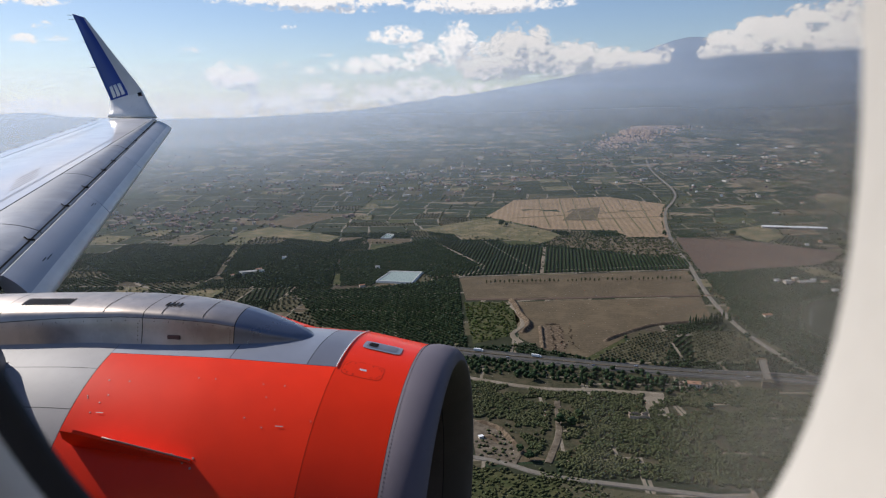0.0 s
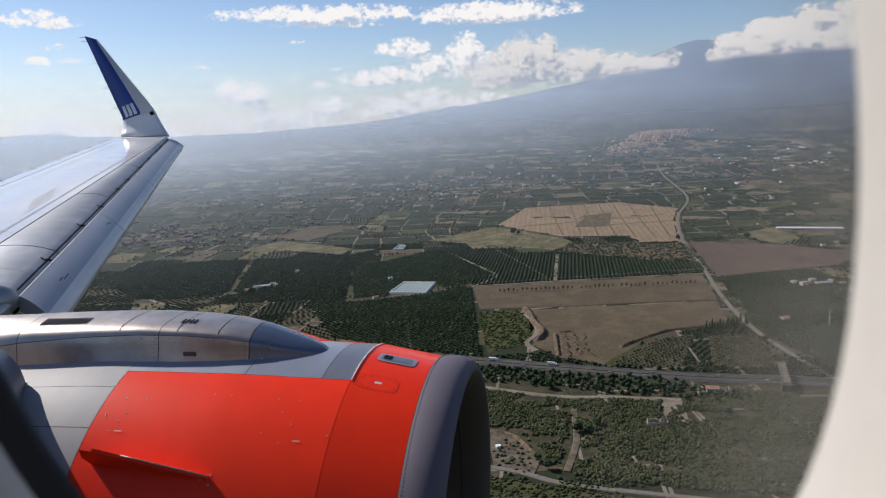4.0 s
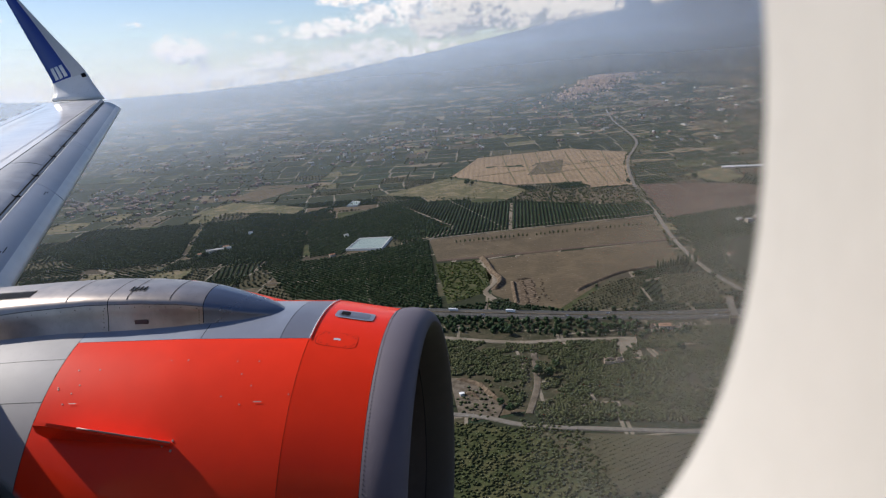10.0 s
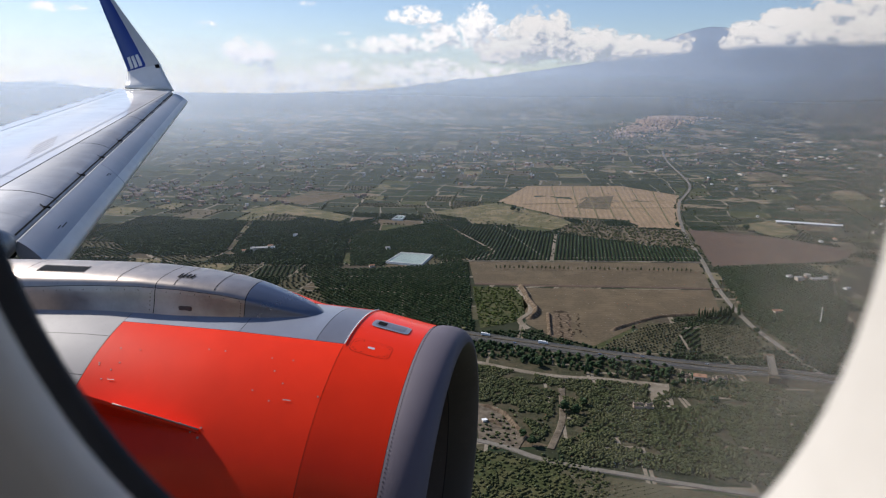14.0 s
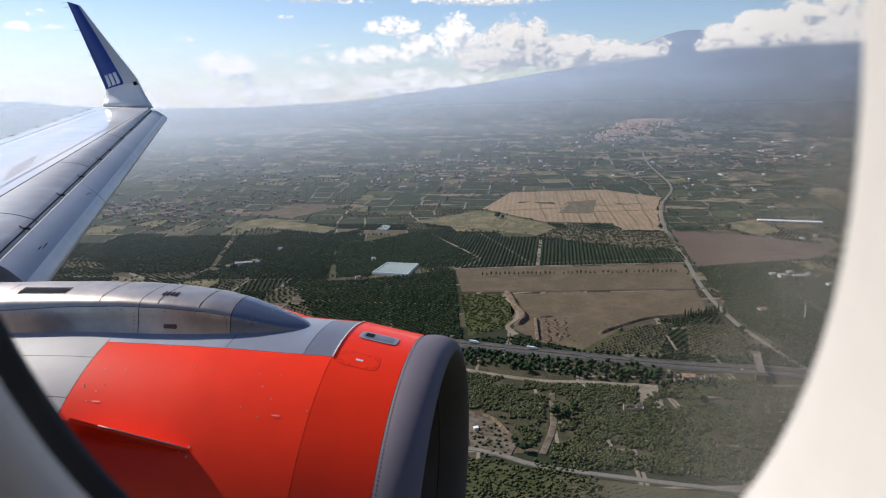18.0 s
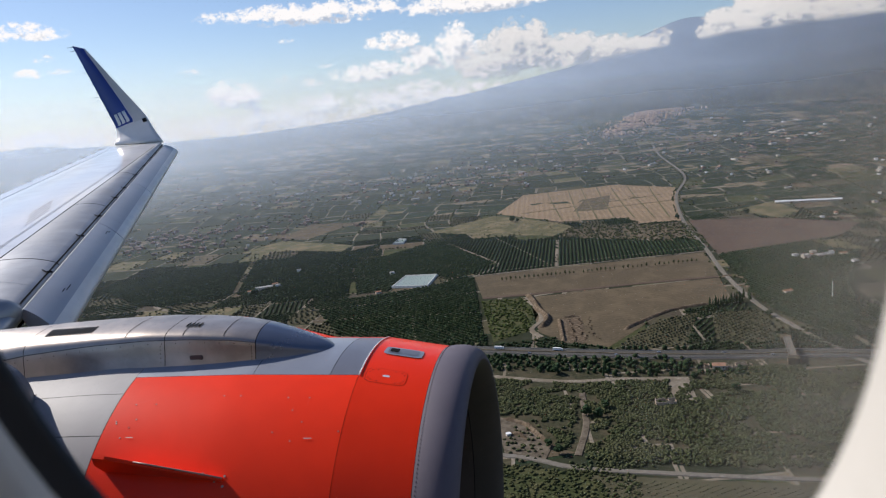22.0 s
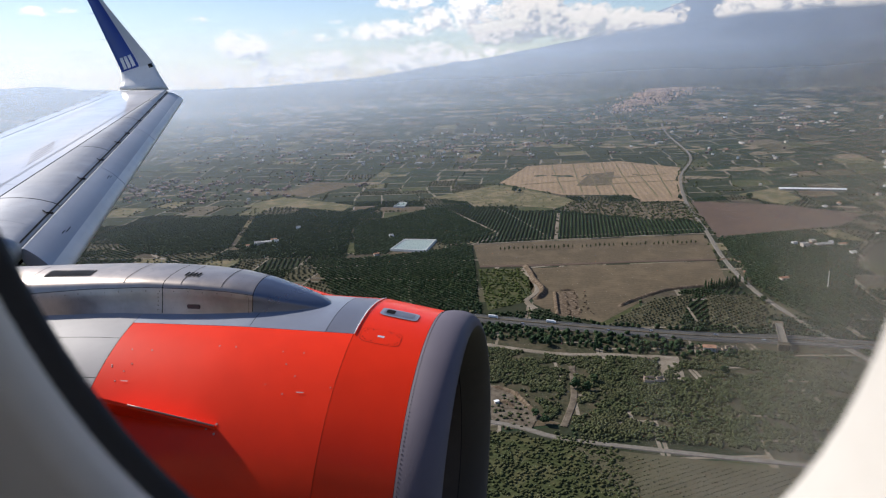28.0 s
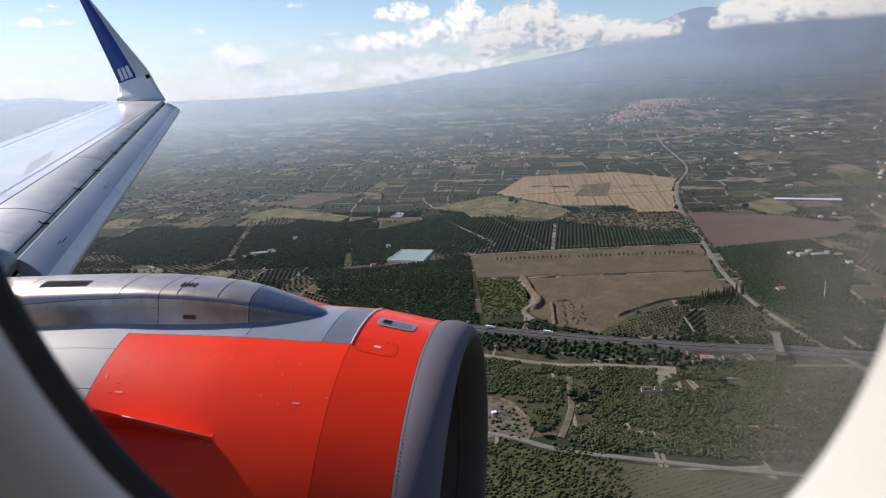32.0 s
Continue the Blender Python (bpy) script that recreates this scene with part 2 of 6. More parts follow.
CROWN = surface("bright_metal", (0.43, 0.375, 0.335), 0.40, 0.92, grain=0.10, scale=7, tint=(0.31, 0.285, 0.27), patch=0.6, bump=0.03, bscale=5, gloss_var=0.15)
MUD = surface("brown_plate", (0.14, 0.10, 0.085), 0.6)
EDGE = surface("edge_grey", (0.60, 0.59, 0.57), 0.4, 0.1, grain=0.05, scale=5, tint=(0.53, 0.52, 0.50))
STEEL = surface("slat_metal", (0.34, 0.345, 0.36), 0.46, 0.75, grain=0.16, scale=3, tint=(0.24, 0.245, 0.26), bump=0.03, bscale=2, gloss_var=0.2)
WINGTOP = surface("wing_grey", (0.82, 0.79, 0.77), 0.15, 0.0, grain=0.05, scale=2.5, tint=(0.78, 0.765, 0.755), patch=0.3, bump=0.02, bscale=1.2, coat=0.3, gloss_var=0.18)
NOSE = surface("nose_paint", (0.22, 0.24, 0.29), 0.28, 0.8, grain=0.05, scale=4, tint=(0.17, 0.19, 0.235), gloss_var=0.12)
SLAT = surface("slat_paint", (0.31, 0.335, 0.38), 0.42, 0.05, grain=0.04, scale=3, tint=(0.265, 0.285, 0.325), gloss_var=0.1)
# slat paint darkened for the inboard slat's shade; panel lines use it too
SHADE_AND_LINES = surface("slat_shade_and_lines", (0.165, 0.175, 0.205), 0.45, 0.1, grain=0.05, scale=4, tint=(0.145, 0.155, 0.18))
BLUE = surface("blue_paint", (0.010, 0.038, 0.27), 0.28, grain=0.06, scale=5, coat=0.4, tint=(0.01, 0.035, 0.22))
DARK = surface("dark_gap", (0.012, 0.012, 0.014), 0.8, spec=0.05)
# lip metal with the brown ground's reflection put into its colour
THROAT = surface("ground_tinted_metal", (0.088, 0.073, 0.063), 0.6, 0.0, spec=0.2, grain=0.08, scale=5, tint=(0.078, 0.066, 0.058), gloss_var=0.1)
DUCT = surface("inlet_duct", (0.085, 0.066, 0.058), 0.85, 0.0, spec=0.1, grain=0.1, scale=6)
RUBBER = surface("black_rubber", (0.008, 0.009, 0.013), 0.55, grain=0.1, scale=60)
CREAM = surface("cabin_plastic", (0.50, 0.485, 0.46), 0.5, grain=0.02, scale=120, bump=0.05, bscale=400)
STUD = surface("stud_metal", (0.42, 0.30, 0.27), 0.5, 0.2)
STENCIL = surface("faded_stencil", (0.56, 0.56, 0.58), 0.5)
FABRIC = surface("seat_fabric", (0.10, 0.10, 0.12), 0.9, grain=0.2, scale=60)
SKIN = surface("fuselage_grey", (0.25, 0.23, 0.21), 0.4, grain=0.05, scale=4, tint=(0.22, 0.205, 0.19))
MARK = surface("white_marking", (0.72, 0.72, 0.72), 0.5)

# ---- helpers for meshes ----


def part(name, bm, material, parent=None, label="", smooth=False):
    """Links a bmesh as one mesh object, under its thing or part."""
    me = bpy.data.meshes.new(name)
    for f in bm.faces:
        f.smooth = smooth
    bm.to_mesh(me)
    bm.free()
    return finish(name, me, material, parent, label)


def finish(name, me, material, parent=None, label=""):
    for m in material if isinstance(material, (list, tuple)) else [material]:
        me.materials.append(m)
    ob = new(name, me)
    if parent:
        ob.parent = parent
    if label:
        ob["label"] = label
    return ob


def pydata(name, verts, faces, material, parent=None, label="", smooth=False):
    me = bpy.data.meshes.new(name)
    me.from_pydata([tuple(v) for v in verts], [], faces)
    me.update()
    if smooth:
        me.polygons.foreach_set("use_smooth", [True] * len(me.polygons))
    return finish(name, me, material, parent, label)


def empty(name, place=(0, 0, 0)):
    ob = new(name)
    ob.location = place
    return ob


def grid(rows, close=False, flip=False):
    """Verts and quads of a sheet given as rows of points."""
    verts = [p for r in rows for p in r]
    w = len(rows[0])
    faces = []
    for i in range(len(rows) - 1):
        for j in range(w if close else w - 1):
            q = (i * w + j, i * w + (j + 1) % w, (i + 1) * w + (j + 1) % w, (i + 1) * w + j)
            faces.append(q[::-1] if flip else q)
    return verts, faces


def sheet(name, rows, material, parent=None, label="", close=False, flip=False, smooth=True, thick=0.0):
    v, f = grid(rows, close, flip)
    ob = pydata(name, v, f, material, parent, label, smooth)
    if thick:
        mod = ob.modifiers.new("thickness", "SOLIDIFY")
        mod.thickness, mod.offset = thick, -1
    return ob


def box(bm, c, size, rz=0.0, bevel=0.0, m=None):
    r = bmesh.ops.create_cube(bm, size=1.0, matrix=(m or Matrix()) @ Matrix.Translation(c) @ Matrix.Rotation(rz, 4, "Z") @ Matrix.Diagonal((*size, 1)))
    if bevel:
        es = list({e for v in r["verts"] for e in v.link_edges})
        bmesh.ops.bevel(bm, geom=es, offset=bevel, segments=2, affect="EDGES")
    return r["verts"]


FWD = Vector((math.cos(0.17), -math.sin(0.17), 0))     # the aircraft's nose
OUT = Vector((math.sin(0.17), math.cos(0.17), 0))      # its left wing


def ac(aft, out, z):
    """A place on the aircraft: metres aft, outboard and up from the seat."""
    return EYE - FWD * aft + OUT * out + Vector((0, 0, z))

# ---- the aircraft: engine ----
plane = empty("aircraft", ac(2, 0, -1))
tagged(plane, "white airliner with a red engine and blue winglet, in flight", "airplane")
HOST = [plane]


def held(ob, thing=None):
    """Hangs a part that was made in place on its thing, or on the part at hand."""
    thing = thing or HOST[0]
    ob.parent = thing
    ob.matrix_parent_inverse = Matrix.Translation(thing.location).inverted() if thing.parent is None else Matrix()
    return ob


NA = np.array([0.9773, -0.2103, -0.026])       # the intake's axis
NC = np.array([-0.063, 3.158, -2.196])         # centre of the lip joint, from the seat
NB = np.array([-0.9853, 0.1709, 0.0])          # the cowl's way aft
PROFILE = [(0, 1.0), (0.33, 1.022), (0.9, 1.05), (1.6, 1.06), (2.2, 1.03), (2.8, 0.95), (3.6, 0.75)]


def unit(v):
    return v / np.linalg.norm(v)


def rounding(w):
    """The nacelle's section: nearly round, flattened below."""
    w = w + 0.031
    q = max(0.0, abs(w) - 1.9) / (math.pi - 1.9)
    return 1 - 0.026 * math.cos(2 * w) + 0.016 * math.cos(3 * w) - 0.10 * q * q


def radius(s):
    if s <= 0:
        return 0.889 + 0.111 * math.sqrt(max(0, 1 - (s / 0.185) ** 2))
    for (a, ra), (b, rb) in zip(PROFILE, PROFILE[1:]):
        if s <= b:
            k = (s - a) / (b - a)
            return ra + (rb - ra) * k
    return PROFILE[-1][1]


def nac(s, w, lift=0.0, r=None):
    """A point on the nacelle: s aft of the lip joint, w the angle from the crown, inboard negative."""
    if s <= 0.33:
        c = NC - s * NA + np.array([0, 0, 0.045 * -s / 0.185 if s < 0 else 0.03 * s / 0.33])
        n = NA
    else:
        c = NC - 0.33 * NA + np.array([0, 0, 0.03]) + (s - 0.33) * NB
        k = min(1, (s - 0.33) / 1.5)
        n = unit(NA * (1 - k) - NB * k)
    u = unit(np.cross(n, np.array([0, 0, 1.0])))
    v = np.cross(u, n)
    rr = (radius(s) if r is None else r) * rounding(w) + lift
    a = math.pi / 2 + w
    return EYE + Vector(c + rr * (math.cos(a) * u + math.sin(a) * v))


def span(a, b, n):
    return [a + (b - a) * i / n for i in range(n + 1)]


def cowl(name, s0, s1, w0, w1, material, label="", ns=10, nw=40, lift=0.0):
    """A cowl panel between two stations and two angles, leaving a seam round it."""
    ss, ws = span(s0, s1, ns), span(w0, w1, nw)
    rows = [[nac(s, w, lift) for w in ws] for s in ss]
    return held(sheet(name, rows, material, label=label))


TAU = 2 * math.pi
HOST[0] = held(sheet("engine", [[nac(s, w, -0.007) for w in span(-math.pi, math.pi, 128)] for s in span(0.0, 3.4, 60)], DARK, label="red jet engine with a bare metal lip"), plane)
cowl("inlet_cowl", 0.002, 0.329, -math.pi, math.pi, RED, "glossy red intake cowl", nw=110)
cowl("fan_cowl", 0.331, 1.4485, -math.pi + 0.01, -0.2515, RED, "glossy red fan cowl", ns=16, nw=60)
held(sheet("fan_cowl", [[nac(s, w, 0.135 * min(1, max(0, (s - 0.66) / 0.55)) * math.exp(-((w - 0.42) / 0.22) ** 2)) for w in span(0.2615, math.pi - 0.01, 70)] for s in span(0.331, 1.4485, 18)], RED, label="glossy red fan cowl"))
cowl("saddle_panel", 0.331, 0.468, -0.2495, 0.2595, SADDLE, "dark grey panel", ns=5, nw=22)
cowl("saddle_panel", 0.471, 0.847, -0.2495, 0.2595, GREY, "blue-grey panel", ns=8, nw=22)
cowl("saddle_panel", 0.85, 1.4495, -0.2495, 0.2595, GREY, "blue-grey riveted strip", ns=8, nw=22)
cowl("reverser_sleeve", 1.4515, 2.9, -0.587, -0.364, SLEEVE, "white-grey reverser sleeve", ns=14, nw=12)
cowl("reverser_sleeve", 1.4515, 2.9, -0.3615, 0.0, SLEEVE, "white-grey reverser sleeve", ns=14, nw=14)
cowl("reverser_sleeve", 1.4515, 2.9, -1.7, -0.590, SLEEVE, "white-grey reverser sleeve", ns=14, nw=30)
cowl("reverser_sleeve", 1.454, 2.9, 0.004, 1.8, SLEEVE, "white-grey reverser sleeve", ns=14, nw=30)
# rounded lip and the duct behind it
lip = []
for k in span(0, 1, 14):
    a = k * math.pi / 2
    lip.append([nac(-0.185 * math.sin(a), w, r=0.889 + 0.111 * math.cos(a)) for w in span(-math.pi, math.pi, 128)])
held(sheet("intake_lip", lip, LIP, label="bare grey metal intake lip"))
lip = lip[-1:]
for k in span(0.08, 1, 10):
    a = k * math.pi / 2
    lip.append([nac(-0.185 * math.cos(a), w, r=0.889 - 0.055 * math.sin(a)) for w in span(-math.pi, math.pi, 128)])
held(sheet("intake_lip", lip, THROAT, label="inner face of the intake lip, reflected brown ground painted in"))
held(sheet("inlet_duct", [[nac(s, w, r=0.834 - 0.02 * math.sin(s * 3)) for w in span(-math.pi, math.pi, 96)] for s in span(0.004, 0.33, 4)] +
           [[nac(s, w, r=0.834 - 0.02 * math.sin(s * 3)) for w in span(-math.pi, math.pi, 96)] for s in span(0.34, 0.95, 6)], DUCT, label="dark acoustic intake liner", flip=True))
# fan: hub and blades far inside
fan_c = EYE + Vector(NC - 0.95 * NA)
fx, fz = Vector(unit(np.cross(NA, np.array([0, 0, 1.0])))), Vector((0, 0, 1))
for i in range(24):
    a = TAU * i / 24
    d = fx * math.cos(a) + fz * math.sin(a)
    e = fx * -math.sin(a) + fz * math.cos(a)
    rows = [[fan_c + d * r + e * (0.02 + 0.09 * r) * k + Vector(NA) * (0.10 * k * (1 - 0.5 * r)) for k in (-1, 0, 1)] for r in span(0.2, 0.8, 5)]
    held(sheet("fan_blade", rows, STEEL, thick=0.006))
held(sheet("spinner", [[fan_c + Vector(NA) * (0.35 * (1 - k)) + (fx * math.cos(a) + fz * math.sin(a)) * 0.24 * math.sqrt(k + 0.001) for a in span(0, TAU, 24)] for k in span(0, 1, 8)], DARK))
held(sheet("white_seam", [[nac(0.3285, w, 0.002) for w in span(-0.255, 0.30, 24)], [nac(0.3240, w, 0.003) for w in span(-0.255, 0.30, 24)]], MARK, label="white edge line", thick=0.004))


def frame_at(s, w):
    """A point on the nacelle with its normal and the two ways along it."""
    p = nac(s, w)
    ds = (nac(s + 0.01, w) - p).normalized()
    dw = (nac(s, w + 0.01) - p).normalized()
    n = ds.cross(dw).normalized()
    if n.dot(p - (EYE + Vector(NC - s * NA))) < 0:
        n = -n
    return p, n, ds, dw


def stud(s, w, r=0.009, material=METAL, name="fastener"):
    p, n, ds, dw = frame_at(s, w)
    bm = bmesh.new()
    bmesh.ops.create_cone(bm, cap_ends=True, segments=10, radius1=r, radius2=r * 0.75, depth=0.003,
                          matrix=Matrix.Translation(p + n * 0.001) @ n.to_track_quat("Z", "Y").to_matrix().to_4x4())
    return held(part(name, bm, material))


# fasteners along the lip joint, one by one
for i in range(124):
    stud(-0.013, -1.40 + i * 0.0185, 0.0026, DARK, "rivet")
for s, w in ((1.35, -0.43), (1.25, -0.43), (1.31, -0.51), (0.93, -0.39), (0.85, -0.39), (1.33, -0.55), (1.35, -0.60), (0.62, -0.40), (0.58, -0.47), (0.52, -0.40),
             (0.64, -0.58), (0.52, -0.53), (0.345, -0.575), (0.55, -0.62), (1.40, -0.53), (1.405, -0.52)):
    stud(s, w, 0.0036, STUD)


def plate(name, s0, s1, w0, w1, material, lift=0.004, corner=0.3, label=""):
    """A thin plate with rounded corners lying on the cowl."""
    pts = []
    for i in range(28):
        a = TAU * i / 28
        c, s = math.cos(a), math.sin(a)
        c, s = math.copysign(abs(c) ** corner, c), math.copysign(abs(s) ** corner, s)
        pts.append(((s0 + s1) / 2 + c * (s1 - s0) / 2, (w0 + w1) / 2 + s * (w1 - w0) / 2))
    cs, cw = (s0 + s1) / 2, (w0 + w1) / 2
    rows = [[nac(cs + (s - cs) * k, cw + (w - cw) * k, lift) for s, w in pts] for k in (0.02, 0.5, 1.0)]
    return held(sheet(name, rows, material, label=label, close=True))


plate("panel_gap", 0.1058, 0.3012, -0.2878, -0.1802, DARK, 0.0004, 0.4)
plate("access_panel", 0.1075, 0.2995, -0.2863, -0.1817, RED, 0.0009, 0.4, "riveted red access panel")
for i in range(12):
    a = TAU * i / 12 + 0.2
    c, s = math.cos(a), math.sin(a)
    stud(0.2035 + math.copysign(abs(c) ** 0.5, c) * 0.084, -0.234 + math.copysign(abs(s) ** 0.5, s) * 0.042, 0.0032, DARK, "rivet")
plate("placard", 0.187, 0.22, -0.240, -0.227, STENCIL, 0.002, 0.2, "small white placard")
plate("placard", 0.455, 0.49, -0.612, -0.607, STUD, 0.004, 0.2, "small white placard")
plate("placard", 1.285, 1.32, -0.602, -0.598, STUD, 0.004, 0.2, "small white placard")
plate("scoop_frame", 0.075, 0.268, -0.040, 0.058, GREY, 0.004, 0.3, "grey recessed air scoop")
plate("scoop_ramp", 0.095, 0.250, -0.022, 0.042, SADDLE, 0.006, 0.25)
plate("scoop_mouth", 0.195, 0.24, -0.014, 0.034, DARK, 0.0075, 0.4)

# strake: a thin fin on the cowl with its clips
rows = []
for k in span(0, 1, 10):
    s = 1.36 - 0.56 * k
    w = -0.735 - 0.045 * k
    hgt = 0.21 * (1 - k) ** 0.9 * min(1, 0.3 + k * 6) + 0.016
    p, n, ds, dw = frame_at(s, w)
    rows.append([p - n * 0.01, p + n * hgt * 0.5, p + n * hgt])
held(sheet("strake", rows, RED, label="red strake fin", thick=0.014, smooth=False))
# pale strip painted as the highlight along the fin's top edge
held(sheet("strake_highlight", [[r[2] + Vector((0, 0, 0.002)), r[2] + (r[2] - r[1]).normalized() * 0.006] for r in rows[4:]], STUD, label="pale strip painted as the strake edge highlight", thick=0.006))
for s, w in ((0.80, -0.77), (0.90, -0.76), (0.80, -0.81), (1.34, -0.70), (0.84, -0.79)):
    stud(s, w, 0.006, STUD)

# ---- pylon ----
# aft, height of the crown, half width, height and inset of the shoulder, base
PYLON = [(1.10, -1.150, 0.015, -1.155, -1.165), (1.14, -1.115, 0.06, -1.13, -1.16), (1.20, -1.088, 0.09, -1.108, -1.16), (1.30, -1.052, 0.12, -1.078, -1.16), (1.45, -1.003, 0.148, -1.035, -1.16),
         (1.60, -0.980, 0.165, -1.002, -1.17), (1.80, -0.964, 0.18, -0.980, -1.18), (2.05, -0.952, 0.19, -0.968, -1.20),
         (2.36, -0.952, 0.20, -0.974, -1.25), (2.70, -0.956, 0.21, -0.992, -1.34), (3.06, -0.96, 0.22, -1.04, -1.42), (3.6, -1.0, 0.24, -1.08, -1.5), (4.3, -1.06, 0.25, -1.12, -1.55)]
PC = 3.16


def pylon_at(aft):
    for p, q in zip(PYLON, PYLON[1:]):
        if aft <= q[0]:
            k = (aft - p[0]) / (q[0] - p[0])
            k = max(0, min(1, k))
            return [a + (b - a) * k for a, b in zip(p, q)]
    return list(PYLON[-1])


def pylon_row(aft, shrink=0.0):
    _, top, hw, sh, base = pylon_at(aft)
    hw = hw - shrink
    c = PC + 0.0 * aft
    flare = 0.26 + 0.20 * max(0, aft - 1.5)
    h = sh - base
    side = [(1.06 + flare * 1.1, base - 0.02), (1.06 + flare * 0.5, base + 0.17 * h), (1.05 + flare * 0.08, base + 0.52 * h), (1.0, base + 0.80 * h), (0.91, base + 0.955 * h), (0.72, sh + 0.35 * (top - sh)), (0.42, sh + 0.78 * (top - sh))]
    half = [Vector((-hw * k, z - shrink)) for k, z in side] + [Vector((0, top - shrink))]
    fine = []
    for i in range(len(half) - 1):
        p0, p1, p2, p3 = (half[max(0, min(len(half) - 1, i + k))] for k in (-1, 0, 1, 2))
        for t in (0, 1 / 3, 2 / 3):
            fine.append(0.5 * (2 * p1 + (p2 - p0) * t + (2 * p0 - 5 * p1 + 4 * p2 - p3) * t * t + (3 * p1 - p0 - 3 * p2 + p3) * t ** 3))
    pts = [ac(aft, c + p.x, p.y) for p in fine] + [ac(aft, c, top - shrink)] + [ac(aft, c - p.x, p.y) for p in fine[::-1]]
    return pts


HOST[0] = held(sheet("pylon", [pylon_row(a, 0.004) for a in span(1.2, 4.3, 30)], DARK, label="metal engine pylon"), plane)
for s0, s1, m, lab in ((1.10, 1.468, NOSE, "blue-grey nose fairing"), (1.472, 1.933, METAL, "bare metal fairing with panel lines"), (1.937, 2.723, METAL, "bare metal fairing, streaked"), (2.727, 4.3, METAL, "bare metal fairing")):
    rows = [pylon_row(s0 + (s1 - s0) * (k ** 1.6 if m is NOSE else k)) for k in span(0, 1, 14)]
    if m is METAL:
        held(sheet("pylon_side", [r[:11] for r in rows], m, label=lab))
        held(sheet("pylon_crown", [r[10:] for r in rows], CROWN, label="bright bare metal crown"))
        held(sheet("panel_line", [[r[10] + Vector((0, -0.002, 0.0015)), r[11].lerp(r[10], 0.86) + Vector((0, -0.002, 0.002))] for r in rows], DARK))
    else:
        held(sheet("pylon_nose", rows, m, label=lab))


def on_pylon(aft, side, lift=0.003):
    """A point on the pylon's crown, side from -1 (inboard) to 1."""
    row = pylon_row(aft)
    goal = PC + pylon_at(aft)[2] * side
    for p, q in zip(row, row[1:]):
        a, b = (p - EYE).dot(OUT), (q - EYE).dot(OUT)
        if a <= goal <= b:
            return p.lerp(q, (goal - a) / max(1e-6, b - a)) + Vector((0, 0, lift))
    return row[0] + Vector((0, 0, lift))


def side_pt(aft, q):
    """A point on the pylon's inboard side, q from 0 (foot) to 3 (shoulder)."""
    row = pylon_row(aft)
    q = 3 * q
    i = min(8, int(q))
    return row[i].lerp(row[i + 1], q - i)


# louvres
for i in range(15):
    a0 = 2.39 + i * 0.0185
    rows = [[on_pylon(a + 0.02 * k, k, 0.003) for k in span(-0.60, -0.18, 5)] for a in (a0, a0 + 0.010)]
    held(sheet("louvre_slot", rows, DARK))
for i in range(4):
    a0 = 1.785 + i * 0.022
    held(sheet("louvre_slot", [[on_pylon(a, k, 0.004) for k in span(-0.5, -0.2, 3)] for a in (a0, a0 + 0.012)], DARK))
for a0 in (2.15, 1.84, 1.63):
    held(sheet("panel_line", [[on_pylon(a, k, 0.0015) for k in span(-0.9, 0.9, 30)] for a in (a0, a0 + 0.0035)], DARK))
for i in range(22):
    p = side_pt(1.50 + i * 0.075, 3.0)
    bm = bmesh.new()
    bmesh.ops.create_icosphere(bm, subdivisions=1, radius=0.0027, matrix=Matrix.Translation(p))
    held(part("rivet", bm, DARK))
for i in range(7):
    for a in (1.478, 1.946):
        _, top, hw, sh, base = pylon_at(a)
        bm = bmesh.new()
        bmesh.ops.create_icosphere(bm, subdivisions=1, radius=0.0028, matrix=Matrix.Translation(side_pt(a + 0.012, 0.9 + 2.0 * (i + 0.5) / 7)))
        held(part("rivet", bm, DARK))
bm = bmesh.new()
box(bm, side_pt(1.77, 1.75), (0.07, 0.012, 0.024), -0.17, 0.004)
held(part("drain_plate", bm, MUD))

# ---- wing ----


def gap_aft(o):
    return 4.07 + 0.463 * (o - 4.5)


def trail_aft(o):
    return 8.31 + 0.358 * (o - 8.9)


def line_aft(o):
    return 5.10 + 0.406 * (o - 5.36)


def wing_z(o):
    return -1.2 + (o - 3.3) * 0.085


def nose_pt(o, k):
    """On the fixed leading edge, k from 0 (panel line) to 1 (gap behind the slat)."""
    a = line_aft(o) + (gap_aft(o) - line_aft(o)) * k
    return ac(a, o, wing_z(o) + 0.008 * math.sin(k * math.pi) - 0.060 * k ** 3)


outs = span(0.25, 15.8, 50)
HOST[0] = held(sheet("wing", [[ac(gap_aft(o) + 0.1, o, wing_z(o) - 0.10), ac(line_aft(o) + 0.3, o, wing_z(o) - 0.02), ac(trail_aft(o) - 0.1, o, wing_z(o) - 0.03), ac(line_aft(o) + 0.3, o, wing_z(o) - 0.35), ac(gap_aft(o) + 0.1, o, wing_z(o) - 0.30)] for o in outs], DARK, label="swept grey wing"), plane)
held(sheet("wing_skin", [[ac(line_aft(o) + 0.012 + (trail_aft(o) - line_aft(o)) * k, o, wing_z(o) + 0.07 * math.sin(min(1, k * 1.2) * math.pi) * (16 - o) / 14 + 0.004) for k in span(0, 1, 14)] for o in outs],
           WINGTOP, label="light grey painted wing skin", flip=True))
